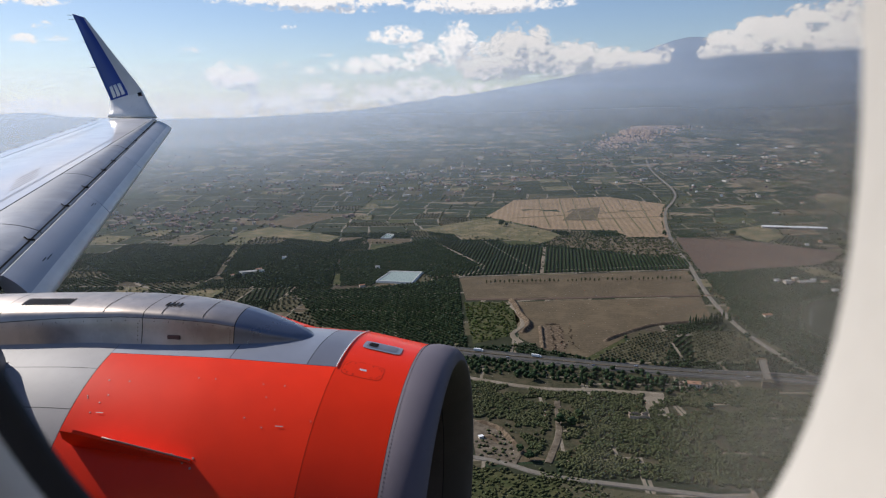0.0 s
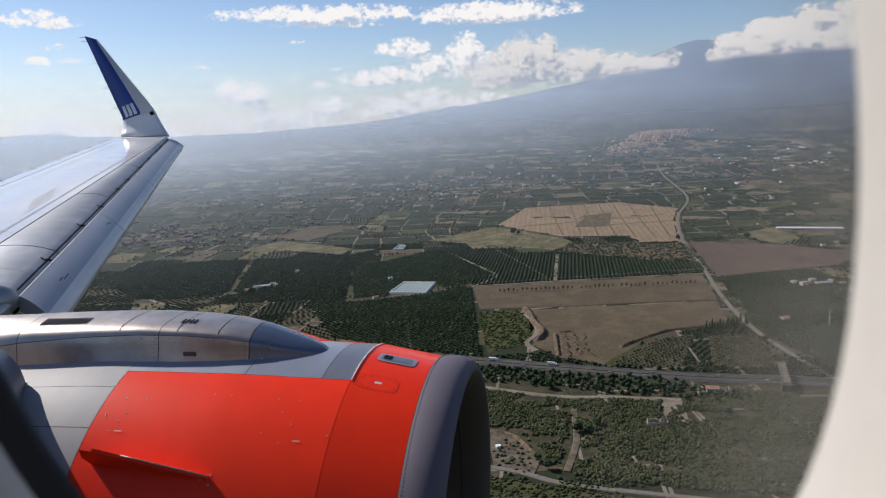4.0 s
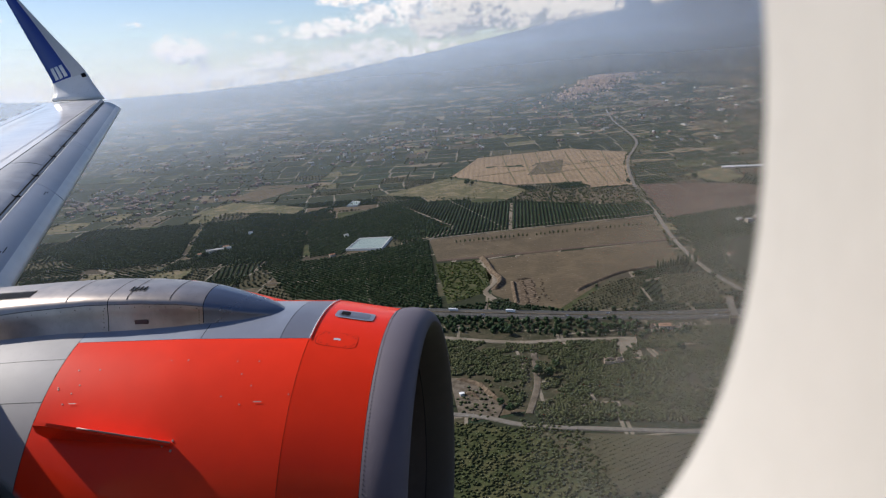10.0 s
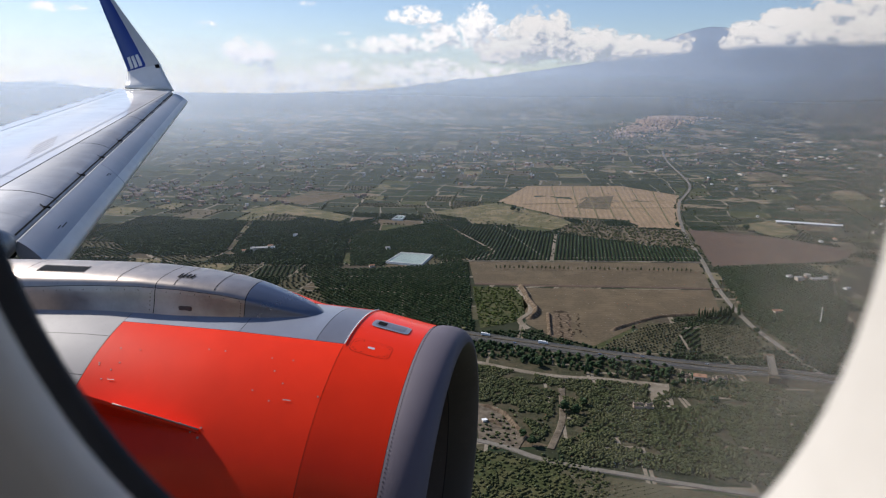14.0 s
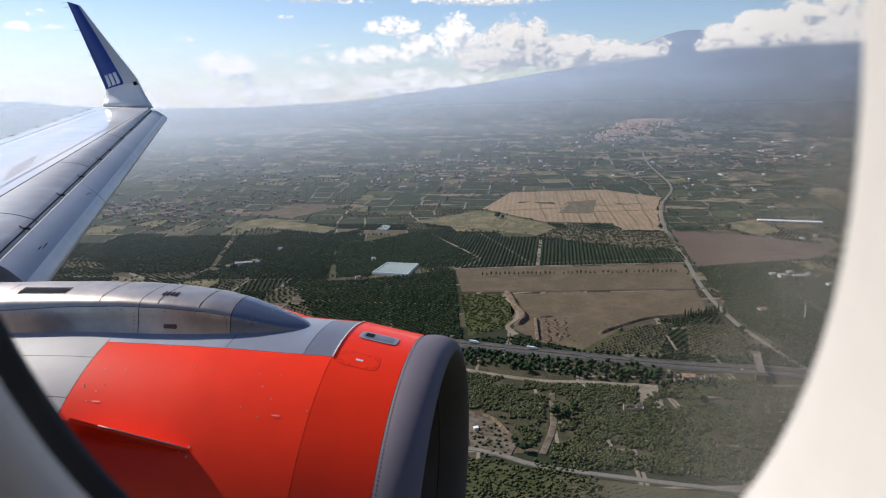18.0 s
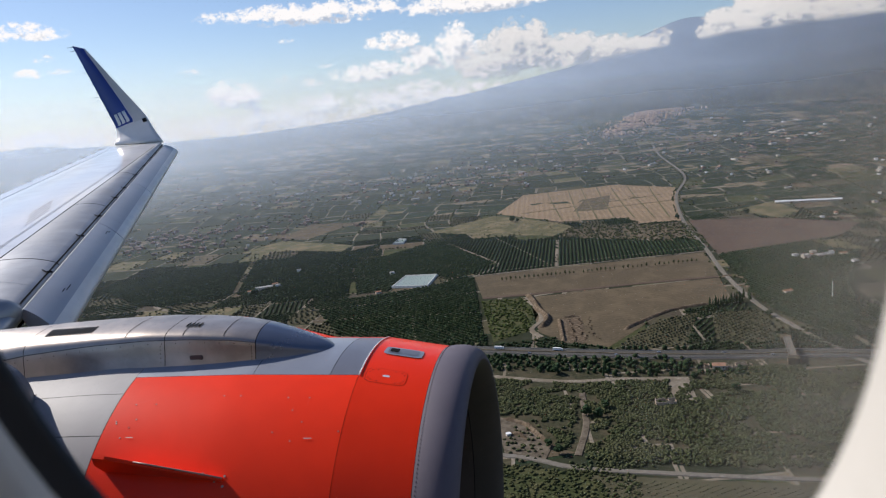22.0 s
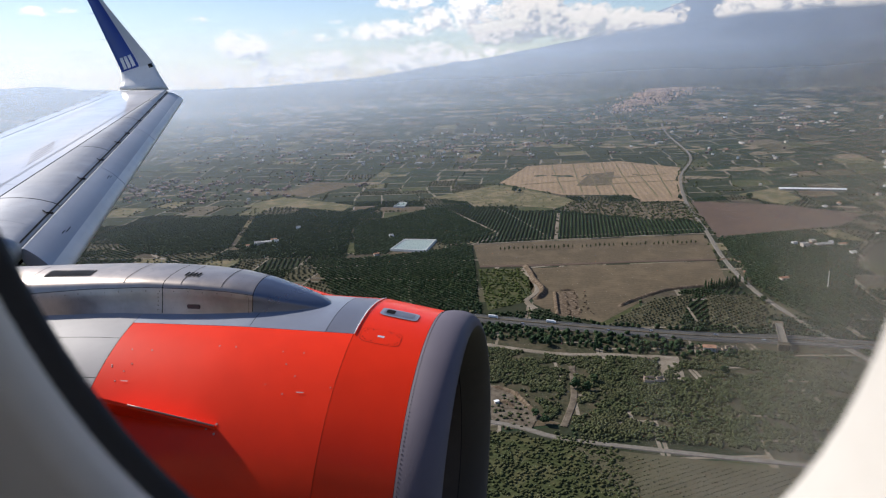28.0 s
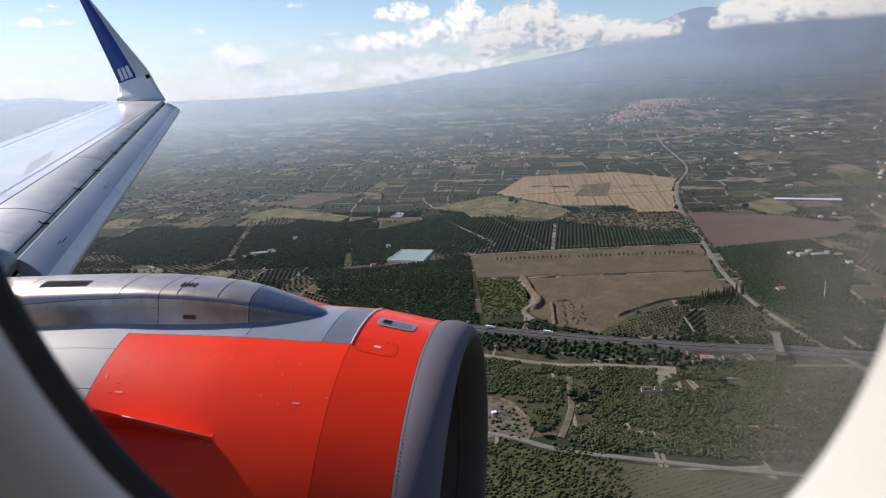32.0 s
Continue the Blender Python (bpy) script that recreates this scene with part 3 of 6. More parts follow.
for o0, o1 in ((0.3, 5.6), (5.62, 8.2), (8.22, 10.9), (10.92, 13.4), (13.42, 15.78)):
    rows = []
    for o in span(o0, o1, 8):
        r = [nose_pt(o, k) for k in span(0, 1, 8)]
        z = wing_z(o)
        r += [ac(gap_aft(o) - 0.03, o, z - 0.10), ac(gap_aft(o) + 0.02, o, z - 0.20), ac(gap_aft(o) + 0.25, o, z - 0.30)]
        rows.append(r)
    held(sheet("leading_edge", rows, STEEL, label="bare metal leading edge"))


def skin_pt(o, k, lift=0.0):
    """On the wing's upper skin, k from the panel line to the trailing edge."""
    return ac(line_aft(o) + 0.012 + (trail_aft(o) - line_aft(o)) * k, o, wing_z(o) + 0.07 * math.sin(min(1, k * 1.2) * math.pi) * (16 - o) / 14 + 0.004 + lift)


for k, o0, o1 in ((0.07, 3.0, 15.6), (0.082, 3.0, 15.6), (0.66, 3.0, 15.0)):
    held(sheet("panel_line", [[skin_pt(o, k + e, 0.003) for e in (0, 0.0032)] for o in span(o0, o1, 40)], SHADE_AND_LINES))
for o in (6.1, 11.2):
    held(sheet("panel_line", [[skin_pt(o + e, k, 0.003) for e in (0, 0.008)] for k in span(0.0, 0.62, 16)], SHADE_AND_LINES))
held(sheet("aileron_line", [[ac(trail_aft(o) - 0.42, o, wing_z(o) + 0.06), ac(trail_aft(o) - 0.40, o, wing_z(o) + 0.06)] for o in span(6, 14.6, 14)], SLAT, thick=0.004))


def slat_le(o):
    return 3.93 + 0.459 * (o - 4.92), -1.36 + 0.0899 * (o - 4.92)


def slat_row(o, shrink=0.0):
    la, lz = slat_le(o)
    ga, gz = gap_aft(o) - 0.055, wing_z(o) - 0.075
    pts = []
    for k in span(0, 1, 8):
        a = ga + (la - ga) * k
        z = gz + (lz - gz) * (0.84 * k + 0.16 * k * k) + 0.02 * math.sin(k * math.pi)
        pts.append(ac(a, o, z))
    pts += [ac(la - 0.012, o, lz - 0.035), ac(la + 0.02, o, lz - 0.085), ac(la + 0.14, o, lz - 0.12), ac(ga + 0.02, o, gz - 0.10), ac(ga + 0.04, o, gz - 0.02)]
    return pts


for o0, o1 in ((4.42, 7.3), (7.315, 10.2), (10.215, 12.9), (12.915, 15.82)):
    rows = [slat_row(o) for o in span(o0, o1, 8)]
    SL = held(sheet("slat", [r[:7] for r in rows], SLAT, label="extended slat, blue-grey paint"))
    held(sheet("slat_nose", [r[6:12] for r in rows], EDGE, label="pale bare slat edge"))
    held(sheet("slat_underside", [r[11:] + r[:1] for r in rows], SLAT))
    for o in (o0, o1):
        r = slat_row(o)
        held(pydata("slat_end", r, [tuple(range(len(r)))], SLAT))
held(sheet("slat_gap", [[ac(gap_aft(o) + 0.003, o, wing_z(o) - 0.054), ac(gap_aft(o) - 0.006 - 0.0012 * o, o, wing_z(o) - 0.062)] for o in span(4.5, 15.8, 30)], DARK, label="dark gap behind the slats"))
# faded lines of lettering on the skin
for i in range(5):
    o0 = 7.0 + i * 0.16
    held(sheet("stencil_bar", [[skin_pt(o, 0.13 + 0.025 * i + k, 0.003) for k in (0, 0.008)] for o in span(o0, o0 + 0.9, 6)], STENCIL))
# two lines of small lettering on the inner slat
for i, (o, w) in enumerate(((5.02, 0.10), (5.10, 0.16), (7.02, 0.14), (7.12, 0.08))):
    r = [slat_row(q) for q in span(o, o + w, 3)]
    held(sheet("stencil_bar", [[q[4].lerp(q[5], 0.45 * (i % 2) + e) + Vector((0, 0, 0.004)) for e in (0.0, 0.18)] for q in r], DARK))
# slat tracks in the gap
for o in (5.3, 6.6, 7.6, 8.8, 9.6, 10.9, 12.0, 13.2, 14.0, 15.2):
    bm = bmesh.new()
    box(bm, ac(gap_aft(o) - 0.02, o, wing_z(o) - 0.055), (0.07, 0.010, 0.02), -0.30, 0.003)
    held(part("slat_track", bm, DARK))
# cut-outs where the tracks enter the leading edge, and joints across it
for o in (5.3, 6.6, 7.6, 8.8, 9.6, 10.9, 12.0, 13.2, 14.0, 15.2):
    rows = [[nose_pt(o - 0.03 * x + 0.45 * (1 - k), k) + Vector((0, 0, 0.004)) for x in (0, 1)] for k in span(0.90, 0.99, 8)]
    held(sheet("track_cutout", rows, DARK, label="dark slot for a slat track"))
for o in (4.9, 7.15, 9.2, 11.6, 14.6):
    rows = [[nose_pt(o + 0.006 * x, k) + Vector((0, 0, 0.003)) for x in (0, 1)] for k in span(0.04, 0.96, 10)]
    held(sheet("panel_line", rows, SHADE_AND_LINES))
# rounded end of the leading edge beside the pylon
bm = bmesh.new()
bmesh.ops.create_uvsphere(bm, u_segments=20, v_segments=12, radius=1.0, matrix=Matrix.Translation(ac(4.12, 4.2, -1.19)) @ Matrix.Rotation(-0.17 + 1.1, 4, "Z") @ Matrix.Diagonal((0.26, 0.15, 0.15, 1)))
held(part("leading_edge_end", bm, STEEL, label="dark rounded slat end", smooth=True))
# inboard slat: its rounded outer end stands beside the pylon
rows = []
for o in span(0.5, 2.78, 14):
    a0, z0 = 2.53 - (2.78 - o) * 0.46, -1.20 - (2.78 - o) * 0.09
    e = 1 - 0.10 * max(0.0, (o - 2.62) / 0.16) ** 2
    sec = [ac(a0 + 0.21 * (1 - math.cos(t) * e), o, z0 + 0.235 * e * math.sin(t)) for t in span(-1.9, 1.62, 20)]
    rows.append(sec + [ac(a0 + 0.45, o, z0 + 0.22 * e), ac(a0 + 0.75, o, z0 + 0.16)])
# the shade on this slat is put into its paint
held(sheet("inboard_slat", rows, SHADE_AND_LINES, label="rounded blue-grey inboard slat, darkened as in shade"))
held(pydata("slat_end", rows[-1], [tuple(range(len(rows[-1])))], SHADE_AND_LINES))
bm = bmesh.new()
bmesh.ops.create_uvsphere(bm, u_segments=10, v_segments=6, radius=0.012, matrix=Matrix.Translation(rows[-1][11]) @ Matrix.Diagonal((1.6, 0.5, 1, 1)))
held(part("drain_hole", bm, DARK))
# wing root fairing behind it
rows = []
for o in span(0.15, 3.0, 14):
    a0 = 3.35 - (2.9 - o) * 0.46
    rows.append([ac(a0 + 0.42 * (1 - math.cos(t)), o, -1.45 - (2.9 - o) * 0.09 + 0.30 * math.sin(t)) for t in span(-1.9, 1.75, 18)])
held(sheet("inboard_leading_edge", rows, WHITE, label="rounded light grey inboard leading edge"))

# ---- winglet ----
HOST[0] = plane
LE = [(9.34, 15.94, -0.13), (9.62, 16.06, 0.24), (9.83, 16.15, 0.60), (10.63, 16.38, 1.50), (11.30, 16.57, 2.27), (11.42, 16.6, 2.40)]
TE = [(10.58, 15.80, -0.08), (10.60, 16.0, 0.12), (10.67, 16.12, 0.36), (11.19, 16.34, 1.40), (11.68, 16.57, 2.35), (11.76, 16.6, 2.51)]


def on_line(pts, k):
    x = k * (len(pts) - 1)
    i = min(int(x), len(pts) - 2)
    return [a + (b - a) * (x - i) for a, b in zip(pts[i], pts[i + 1])]


def wl(k, c, lift=0.0):
    """A point on the winglet: k up the span, c from its leading to its trailing edge."""
    a, b = on_line(LE, k), on_line(TE, k)
    p = [x + (y - x) * c for x, y in zip(a, b)]
    return ac(p[0], p[1] - 0.06 * math.sin(math.pi * min(1, c * 1.1)) * (1 - 0.6 * k) - lift, p[2])


def wl_sheet(name, k0, k1, c0, c1, material, lift=0.0, label="", thick=0.0):
    return held(sheet(name, [[wl(k, c0(k) + (c1(k) - c0(k)) * x, lift) for x in span(0, 1, 10)] for k in span(k0, k1, 16)], material, label=label, thick=thick))


HOST[0] = wl_sheet("winglet", 0, 1, lambda k: 0, lambda k: 1, WHITE, 0.0, "white and grey blended winglet", -0.05)
wl_sheet("winglet_paint", 0.355, 0.995, lambda k: 0.40 - 0.30 * (k - 0.355) / 0.64, lambda k: 0.995, BLUE, 0.008, "deep blue painted panel", 0.0)
wl_sheet("winglet_edge", 0.345, 0.99, lambda k: 0.0, lambda k: 0.38 - 0.29 * max(0, k - 0.355) / 0.64, EDGE, 0.006, "grey leading edge strip", 0.0)
for i, c in enumerate((0.90, 0.745, 0.59)):      # the airline's mark as three slanted white shapes
    rows = [[wl(0.385 + 0.065 * y, c - 0.11 * x - 0.05 * y, 0.014) for x in span(0, 1, 4)] for y in span(0, 1, 4)]
    held(sheet("tail_mark", rows, MARK, label="white slanted mark", thick=0.003))
held(sheet("position_light", [[wl(0.30 + 0.05 * y, 0.03 + 0.11 * x, 0.012) for x in span(0, 1, 4)] for y in span(0, 1, 3)], DARK, label="dark position light", thick=0.004))
for o, k in ((0, 0.45), (0, 0.55), (0, 0.68), (0, 0.82), (0, 0.95)):
    p, q = wl(k, 1.0), wl(k, 1.0) - FWD * 0.16
    bm = bmesh.new()
    box(bm, (0, 0, 0), (0.16, 0.008, 0.008), m=look((p + q) / 2, q) @ Matrix.Rotation(math.pi / 2, 4, "Y"))
    held(part("static_wick", bm, DARK))
for o in (9.5, 10.8, 12.0, 13.0, 13.9, 14.7, 15.3):
    bm = bmesh.new()
    box(bm, ac(trail_aft(o) + 0.03, o, wing_z(o) + 0.012), (0.13, 0.007, 0.007), -0.17)
    held(part("static_wick", bm, DARK))

# ---- cabin wall and window ----
WT = 0.199                        # the window leans with the nose-up cabin
WC = (-0.0556, 0.0385)              # the window's centre: forward, up


def ring_pt(a, out, hw, hh, ex=2.51):
    """A point on the window's rounded outline."""
    c, s = math.cos(a), math.sin(a)
    c, s = math.copysign(abs(c) ** (2 / ex), c) * hw, math.copysign(abs(s) ** (2 / ex), s) * hh
    f = WC[0] + c * math.cos(WT) - s * math.sin(WT)
    z = WC[1] + c * math.sin(WT) + s * math.cos(WT)
    return ac(-f, out, z)


def ring(specs, n=96):
    return [[ring_pt(TAU * i / n, *sp) for i in range(n)] for sp in specs]


def eased(rows, shifts):
    """Moves rings aft and down, one by one: the surround is steep forward and wide aft."""
    for row, k in zip(rows, shifts):
        for p in row:
            p -= FWD * k + Vector((0, 0, 0.6 * k))
    return rows


wall = eased(ring([(0.0, 0.22, 0.285), (-0.002, 0.235, 0.30), (0.0, 0.32, 0.42), (0.0, 0.7, 0.65, 5), (0.0, 1.4, 0.95, 12), (0.0, 2.6, 1.2, 30)]), (0.055, 0.055, 0.04))
for row in wall[3:]:
    for p in row:
        p -= OUT * (1.78 - math.sqrt(1.78 ** 2 - min(1.7, abs(p.z - 320)) ** 2))
HOST[0] = held(sheet("cabin_wall", wall, CREAM, label="cream cabin side panel", close=True), plane)
REVEAL = [(0.150, 0.1185, 0.1815), (0.142, 0.113, 0.176), (0.136, 0.1102, 0.1733), (0.128, 0.1115, 0.175), (0.10, 0.120, 0.185), (0.05, 0.140, 0.206), (0.015, 0.170, 0.238), (0.0, 0.22, 0.285)]
held(sheet("window_reveal", eased(ring(REVEAL), (0, 0, 0, 0.001, 0.012, 0.034, 0.048, 0.055)), CREAM, label="cream moulded window surround", close=True))
SEAL = [(0.150, 0.1185, 0.1815), (0.158, 0.127, 0.192), (0.170, 0.150, 0.2125), (0.178, 0.149, 0.2115), (0.183, 0.1431, 0.2066), (0.186, 0.1425, 0.206), (0.20, 0.160, 0.223)]
held(sheet("window_seal", ring(SEAL), RUBBER, label="black rubber window seal", close=True))
TUBE_R = 1.98


def hull(z):
    """How far the round fuselage side falls in at a height from its widest line."""
    return 0.205 - TUBE_R + math.sqrt(max(0.0, TUBE_R ** 2 - z * z))


skin = ring([(0.20, 0.168, 0.213), (0.205, 0.172, 0.217)] + [(0.205, 0.172 + 3.0 * k, 0.217 + 1.38 * k, 2.5 + 26 * k) for k in (0.06, 0.15, 0.3, 0.5, 0.75, 1.0)])
for row in skin[2:]:
    for p in row:
        p += OUT * (hull(p.z - 320) - 0.205)
held(sheet("fuselage_skin", skin, SKIN, label="pale grey fuselage skin", close=True, flip=True))
arc = [0.3 + (TAU - 0.6) * k / 36 for k in range(37)]
held(sheet("fuselage_tube", [[ac(-f, 0.205 - TUBE_R + 1.965 * math.cos(a), 1.965 * math.sin(a)) for a in arc] for f in span(-3.3, 3.3, 8)], SKIN, label="round grey fuselage body"))
arc = [0.25 + (TAU - 0.5) * k / 36 for k in range(37)]
shell = [[ac(-f, -1.78 + 1.82 * r * math.cos(a), 1.82 * r * math.sin(a)) for a in arc] for f, r in ((-2.9, 0.01), (-2.9, 1), (-1.5, 1), (0, 1), (1.5, 1), (2.9, 1), (2.9, 0.01))]
held(sheet("cabin_shell", shell, FABRIC, label="dim cabin interior with dark fabric"))

# the pane, with wiped smears and mist
PANE = bpy.data.materials.new("window_pane")
PANE.use_nodes = True
n = Nodes(PANE.node_tree)
pos = n.vmath("SUBTRACT", n.n("ShaderNodeNewGeometry").outputs["Position"], tuple(EYE))
fw = n.n("ShaderNodeVectorMath", {0: pos, 1: tuple(FWD)})
fw.operation = "DOT_PRODUCT"
up = n.n("ShaderNodeSeparateXYZ", {0: pos}).outputs[2]
along = n.math("MULTIPLY_ADD", up, -0.24, fw.outputs["Value"])          # grows forward and down
smear = n.noise(n.vmath("MULTIPLY", pos, (1, 1, 0.5)), 26.0, 5.0, 0.6, 1.2)
streak = n.noise(n.vmath("MULTIPLY", n.turned(pos, 0.17), (9, 1, 30)), 2.2, 6.0, 0.65, 0.8)
fog = n.math("MULTIPLY", n.ramp(n.math("MULTIPLY_ADD", smear, 0.05, along), 0.052, 0.122), n.ramp(streak, 0.25, 0.7, 0.62, 1.0))
fog = n.math("MULTIPLY_ADD", fog, 0.60, 0.005)
mist = (0.40, 0.38, 0.345, 1)
scat = n.n("ShaderNodeMixShader", {0: 0.5, 1: n.n("ShaderNodeBsdfDiffuse", {0: mist}).outputs[0], 2: n.n("ShaderNodeBsdfTranslucent", {0: mist}).outputs[0]})
clear = n.n("ShaderNodeBsdfTransparent", {0: (0.97, 0.97, 0.97, 1)})
n.n("ShaderNodeOutputMaterial", {0: n.n("ShaderNodeMixShader", {0: fog, 1: clear.outputs[0], 2: scat.outputs[0]}).outputs[0]})
pane = held(pydata("window_pane", [ring_pt(TAU * i / 64, 0.162, 0.153, 0.199) for i in range(64)], [tuple(range(64))], PANE, label="clear pane, misted and smeared forward"))
pane.visible_shadow = False

# ---- the plain below ----
def rise(r):
    """The plain is level, and climbs to hills in the distance."""
    return 230.0 * max(0.0, (r - 2000.0) / 2900.0) ** 1.5


def land(x, y, up=0.0):
    return rise(math.hypot(x, y)) + up


def earth(name):
    """Far farmland: dark groves and scrub with dry plots and hedges, finer than single fields."""
    m = bpy.data.materials.new(name)
    m.use_nodes = True
    n = Nodes(m.node_tree)
    pos = n.n("ShaderNodeNewGeometry").outputs["Position"]
    p = n.vmath("MULTIPLY", n.turned(pos, 0.2), (0.012, 0.022, 0))
    v = n.n("ShaderNodeTexVoronoi", {"Vector": p, "Scale": 1.0, "Randomness": 0.9})
    v.distance = "MANHATTAN"
    pick = n.n("ShaderNodeSeparateColor", {0: v.outputs["Color"]})
    fine = n.noise(pos, 0.11, 8.0, 0.7)
    broad = n.noise(pos, 0.0022, 4.0, 0.6)
    grove = n.mix(fine, (0.010, 0.020, 0.011), (0.036, 0.055, 0.027))
    olive = n.mix(fine, (0.03, 0.038, 0.024), (0.085, 0.085, 0.055))
    dry = n.mix(fine, (0.10, 0.083, 0.055), (0.24, 0.19, 0.13))
    c = n.mix(n.ramp(pick.outputs[0], 0.55, 0.59), grove, olive)
    c = n.mix(n.ramp(n.math("MULTIPLY_ADD", broad, 0.6, pick.outputs[0]), 1.05, 1.1), c, dry)
    specks = n.ramp(n.noise(pos, 0.05, 6.0, 0.75), 0.56, 0.70)
    c = n.mix(n.math("MULTIPLY", specks, 0.75), c, (0.012, 0.02, 0.011))
    b = n.n("ShaderNodeBump", {"Strength": 0.5, "Distance": 3.0, "Height": fine}).outputs[0]
    n.n("ShaderNodeOutputMaterial", {0: n.n("ShaderNodeBsdfPrincipled", {"Base Color": c, "Roughness": 0.95, "Specular IOR Level": 0.1, "Normal": b}).outputs[0]})
    return m


EARTH = earth("farmland")
radii = [0, 200, 400, 600, 800, 1000, 1250, 1500, 1750, 2000] + [2000 + 145 * i for i in range(1, 21)]


def far_z(x, y):
    """Height of the land: hills in the distance, one of them under the town."""
    r = math.hypot(x, y)
    k = max(0, (r - 2100) / 2800)
    hill = 62 * math.exp(-((x - 1230) / 420) ** 2 - ((y - 3680) / 330) ** 2) + 45 * math.exp(-((x - 300) / 700) ** 2 - ((y - 4100) / 260) ** 2)
    return rise(r) + k * 26 * (noise.noise(Vector((x, y, 0)) * 0.0016) + 0.5 * noise.noise(Vector((x, y, 7)) * 0.004)) + hill


rows = []
for r in radii:
    ring_row = []
    for i in range(180):
        a = TAU * i / 180
        x, y = r * math.sin(a), r * math.cos(a)
        z = far_z(x, y)
        ring_row.append((x, y, z if r < 4880 else z - 40))
    rows.append(ring_row)
ground = sheet("ground", rows, EARTH, close=True)
tagged(ground, "wide farmed plain of groves and dry plots rising to hazy hills", "ground", kind="structure")


def inside(poly, x, y):
    hit = False
    for (ax, ay), (bx, by) in zip(poly, poly[1:] + poly[:1]):
        if (ay > y) != (by > y) and x < (bx - ax) * (y - ay) / (by - ay) + ax:
            hit = not hit
    return hit


def field(name, poly, material, label, up=0.4, category="field", cuts=3):
    bm = bmesh.new()
    f = bm.faces.new([bm.verts.new((x, y, 0)) for x, y in poly])
    bmesh.ops.triangulate(bm, faces=[f])
    for _ in range(cuts):
        bmesh.ops.subdivide_edges(bm, edges=bm.edges[:], cuts=1, use_grid_fill=True)
    for v in bm.verts:
        v.co.z = far_z(v.co.x, v.co.y) + up
    bmesh.ops.recalc_face_normals(bm, faces=bm.faces[:])
    if sum(f.normal.z for f in bm.faces) < 0:
        bmesh.ops.reverse_faces(bm, faces=bm.faces[:])
    ob = part(name, bm, material)
    return tagged(ob, label, category, kind="structure")


SOIL = surface("ploughed_soil", (0.098, 0.077, 0.050), 0.95, grain=0.22, scale=0.25, tint=(0.128, 0.10, 0.064), patch=0.12, bump=0.4, bscale=0.4, spec=0.1, stripes=(84, 9, 0.14))
STUBBLE = surface("stubble", (0.27, 0.195, 0.125), 0.95, grain=0.16, scale=0.2, tint=(0.215, 0.16, 0.10), patch=0.15, spec=0.1, stripes=(9.7, 15, 0.3))
PURPLE = surface("red_brown_soil", (0.092, 0.066, 0.052), 0.95, grain=0.16, scale=0.2, tint=(0.112, 0.08, 0.06), patch=0.1, spec=0.1)
MEADOW = surface("dry_meadow", (0.10, 0.096, 0.05), 0.95, grain=0.3, scale=0.15, tint=(0.18, 0.145, 0.085), patch=0.2, spec=0.1)
GRASS = surface("green_grass", (0.044, 0.053, 0.021), 0.95, grain=0.4, scale=0.3, tint=(0.075, 0.074, 0.034), patch=0.15, bump=0.5, bscale=0.5, spec=0.1)
SCRUB = surface("scrub", (0.085, 0.073, 0.048), 0.95, grain=0.5, scale=0.2, tint=(0.14, 0.11, 0.075), patch=0.3, bump=0.6, bscale=0.3, spec=0.1)
GROVE = surface("grove_floor", (0.024, 0.030, 0.016), 0.95, grain=0.3, scale=0.15, tint=(0.034, 0.037, 0.021), patch=0.1, spec=0.1)
OLIVEFLOOR = surface("orchard_floor", (0.068, 0.062, 0.036), 0.95, grain=0.25, scale=0.2, tint=(0.078, 0.072, 0.043), patch=0.15, spec=0.1)
YARD = surface("yard_dirt", (0.095, 0.078, 0.058), 0.95, grain=0.35, scale=0.3, tint=(0.15, 0.125, 0.095), patch=0.3, bump=0.6, bscale=0.5, spec=0.1)
DIRT = surface("dirt_track", (0.21, 0.18, 0.14), 0.95, grain=0.25, scale=0.3, tint=(0.16, 0.135, 0.10), spec=0.1)
LANE = surface("worn_lane", (0.165, 0.15, 0.13), 0.9, grain=0.2, scale=0.2, tint=(0.17, 0.15, 0.12), spec=0.1)
ASPHALT = surface("asphalt", (0.07, 0.067, 0.062), 0.85, grain=0.12, scale=0.3, tint=(0.09, 0.085, 0.075), spec=0.2)
LEAF = surface("citrus_leaves", (0.014, 0.032, 0.013), 0.85, island=0.3, grain=0.5, scale=0.35, tint=(0.032, 0.05, 0.018), patch=0.3, bump=0.8, bscale=0.8, spec=0.15)
OLIVE = surface("olive_leaves", (0.042, 0.05, 0.03), 0.85, island=0.5, grain=0.4, scale=0.35, tint=(0.08, 0.085, 0.045), patch=0.3, bump=0.8, bscale=0.8, spec=0.15)
UNDER = surface("undergrowth", (0.042, 0.043, 0.024), 0.95, grain=0.4, scale=0.3, tint=(0.075, 0.064, 0.040), patch=0.2, bump=0.6, bscale=0.5, spec=0.1)
BUSH = surface("thicket_leaves", (0.037, 0.049, 0.021), 0.85, island=0.7, grain=0.5, scale=0.3, tint=(0.070, 0.071, 0.038), patch=0.06, bump=0.8, bscale=0.7, spec=0.15)
RAIL = surface("rail_metal", (0.26, 0.26, 0.25), 0.6, 0.3, grain=0.1, scale=0.5)
WATER = surface("reservoir_water", (0.22, 0.28, 0.26), 0.4, grain=0.04, scale=0.05, tint=(0.25, 0.31, 0.28), spec=0.25)
RIM = surface("concrete_rim", (0.5, 0.5, 0.47), 0.8, grain=0.1, scale=0.2)
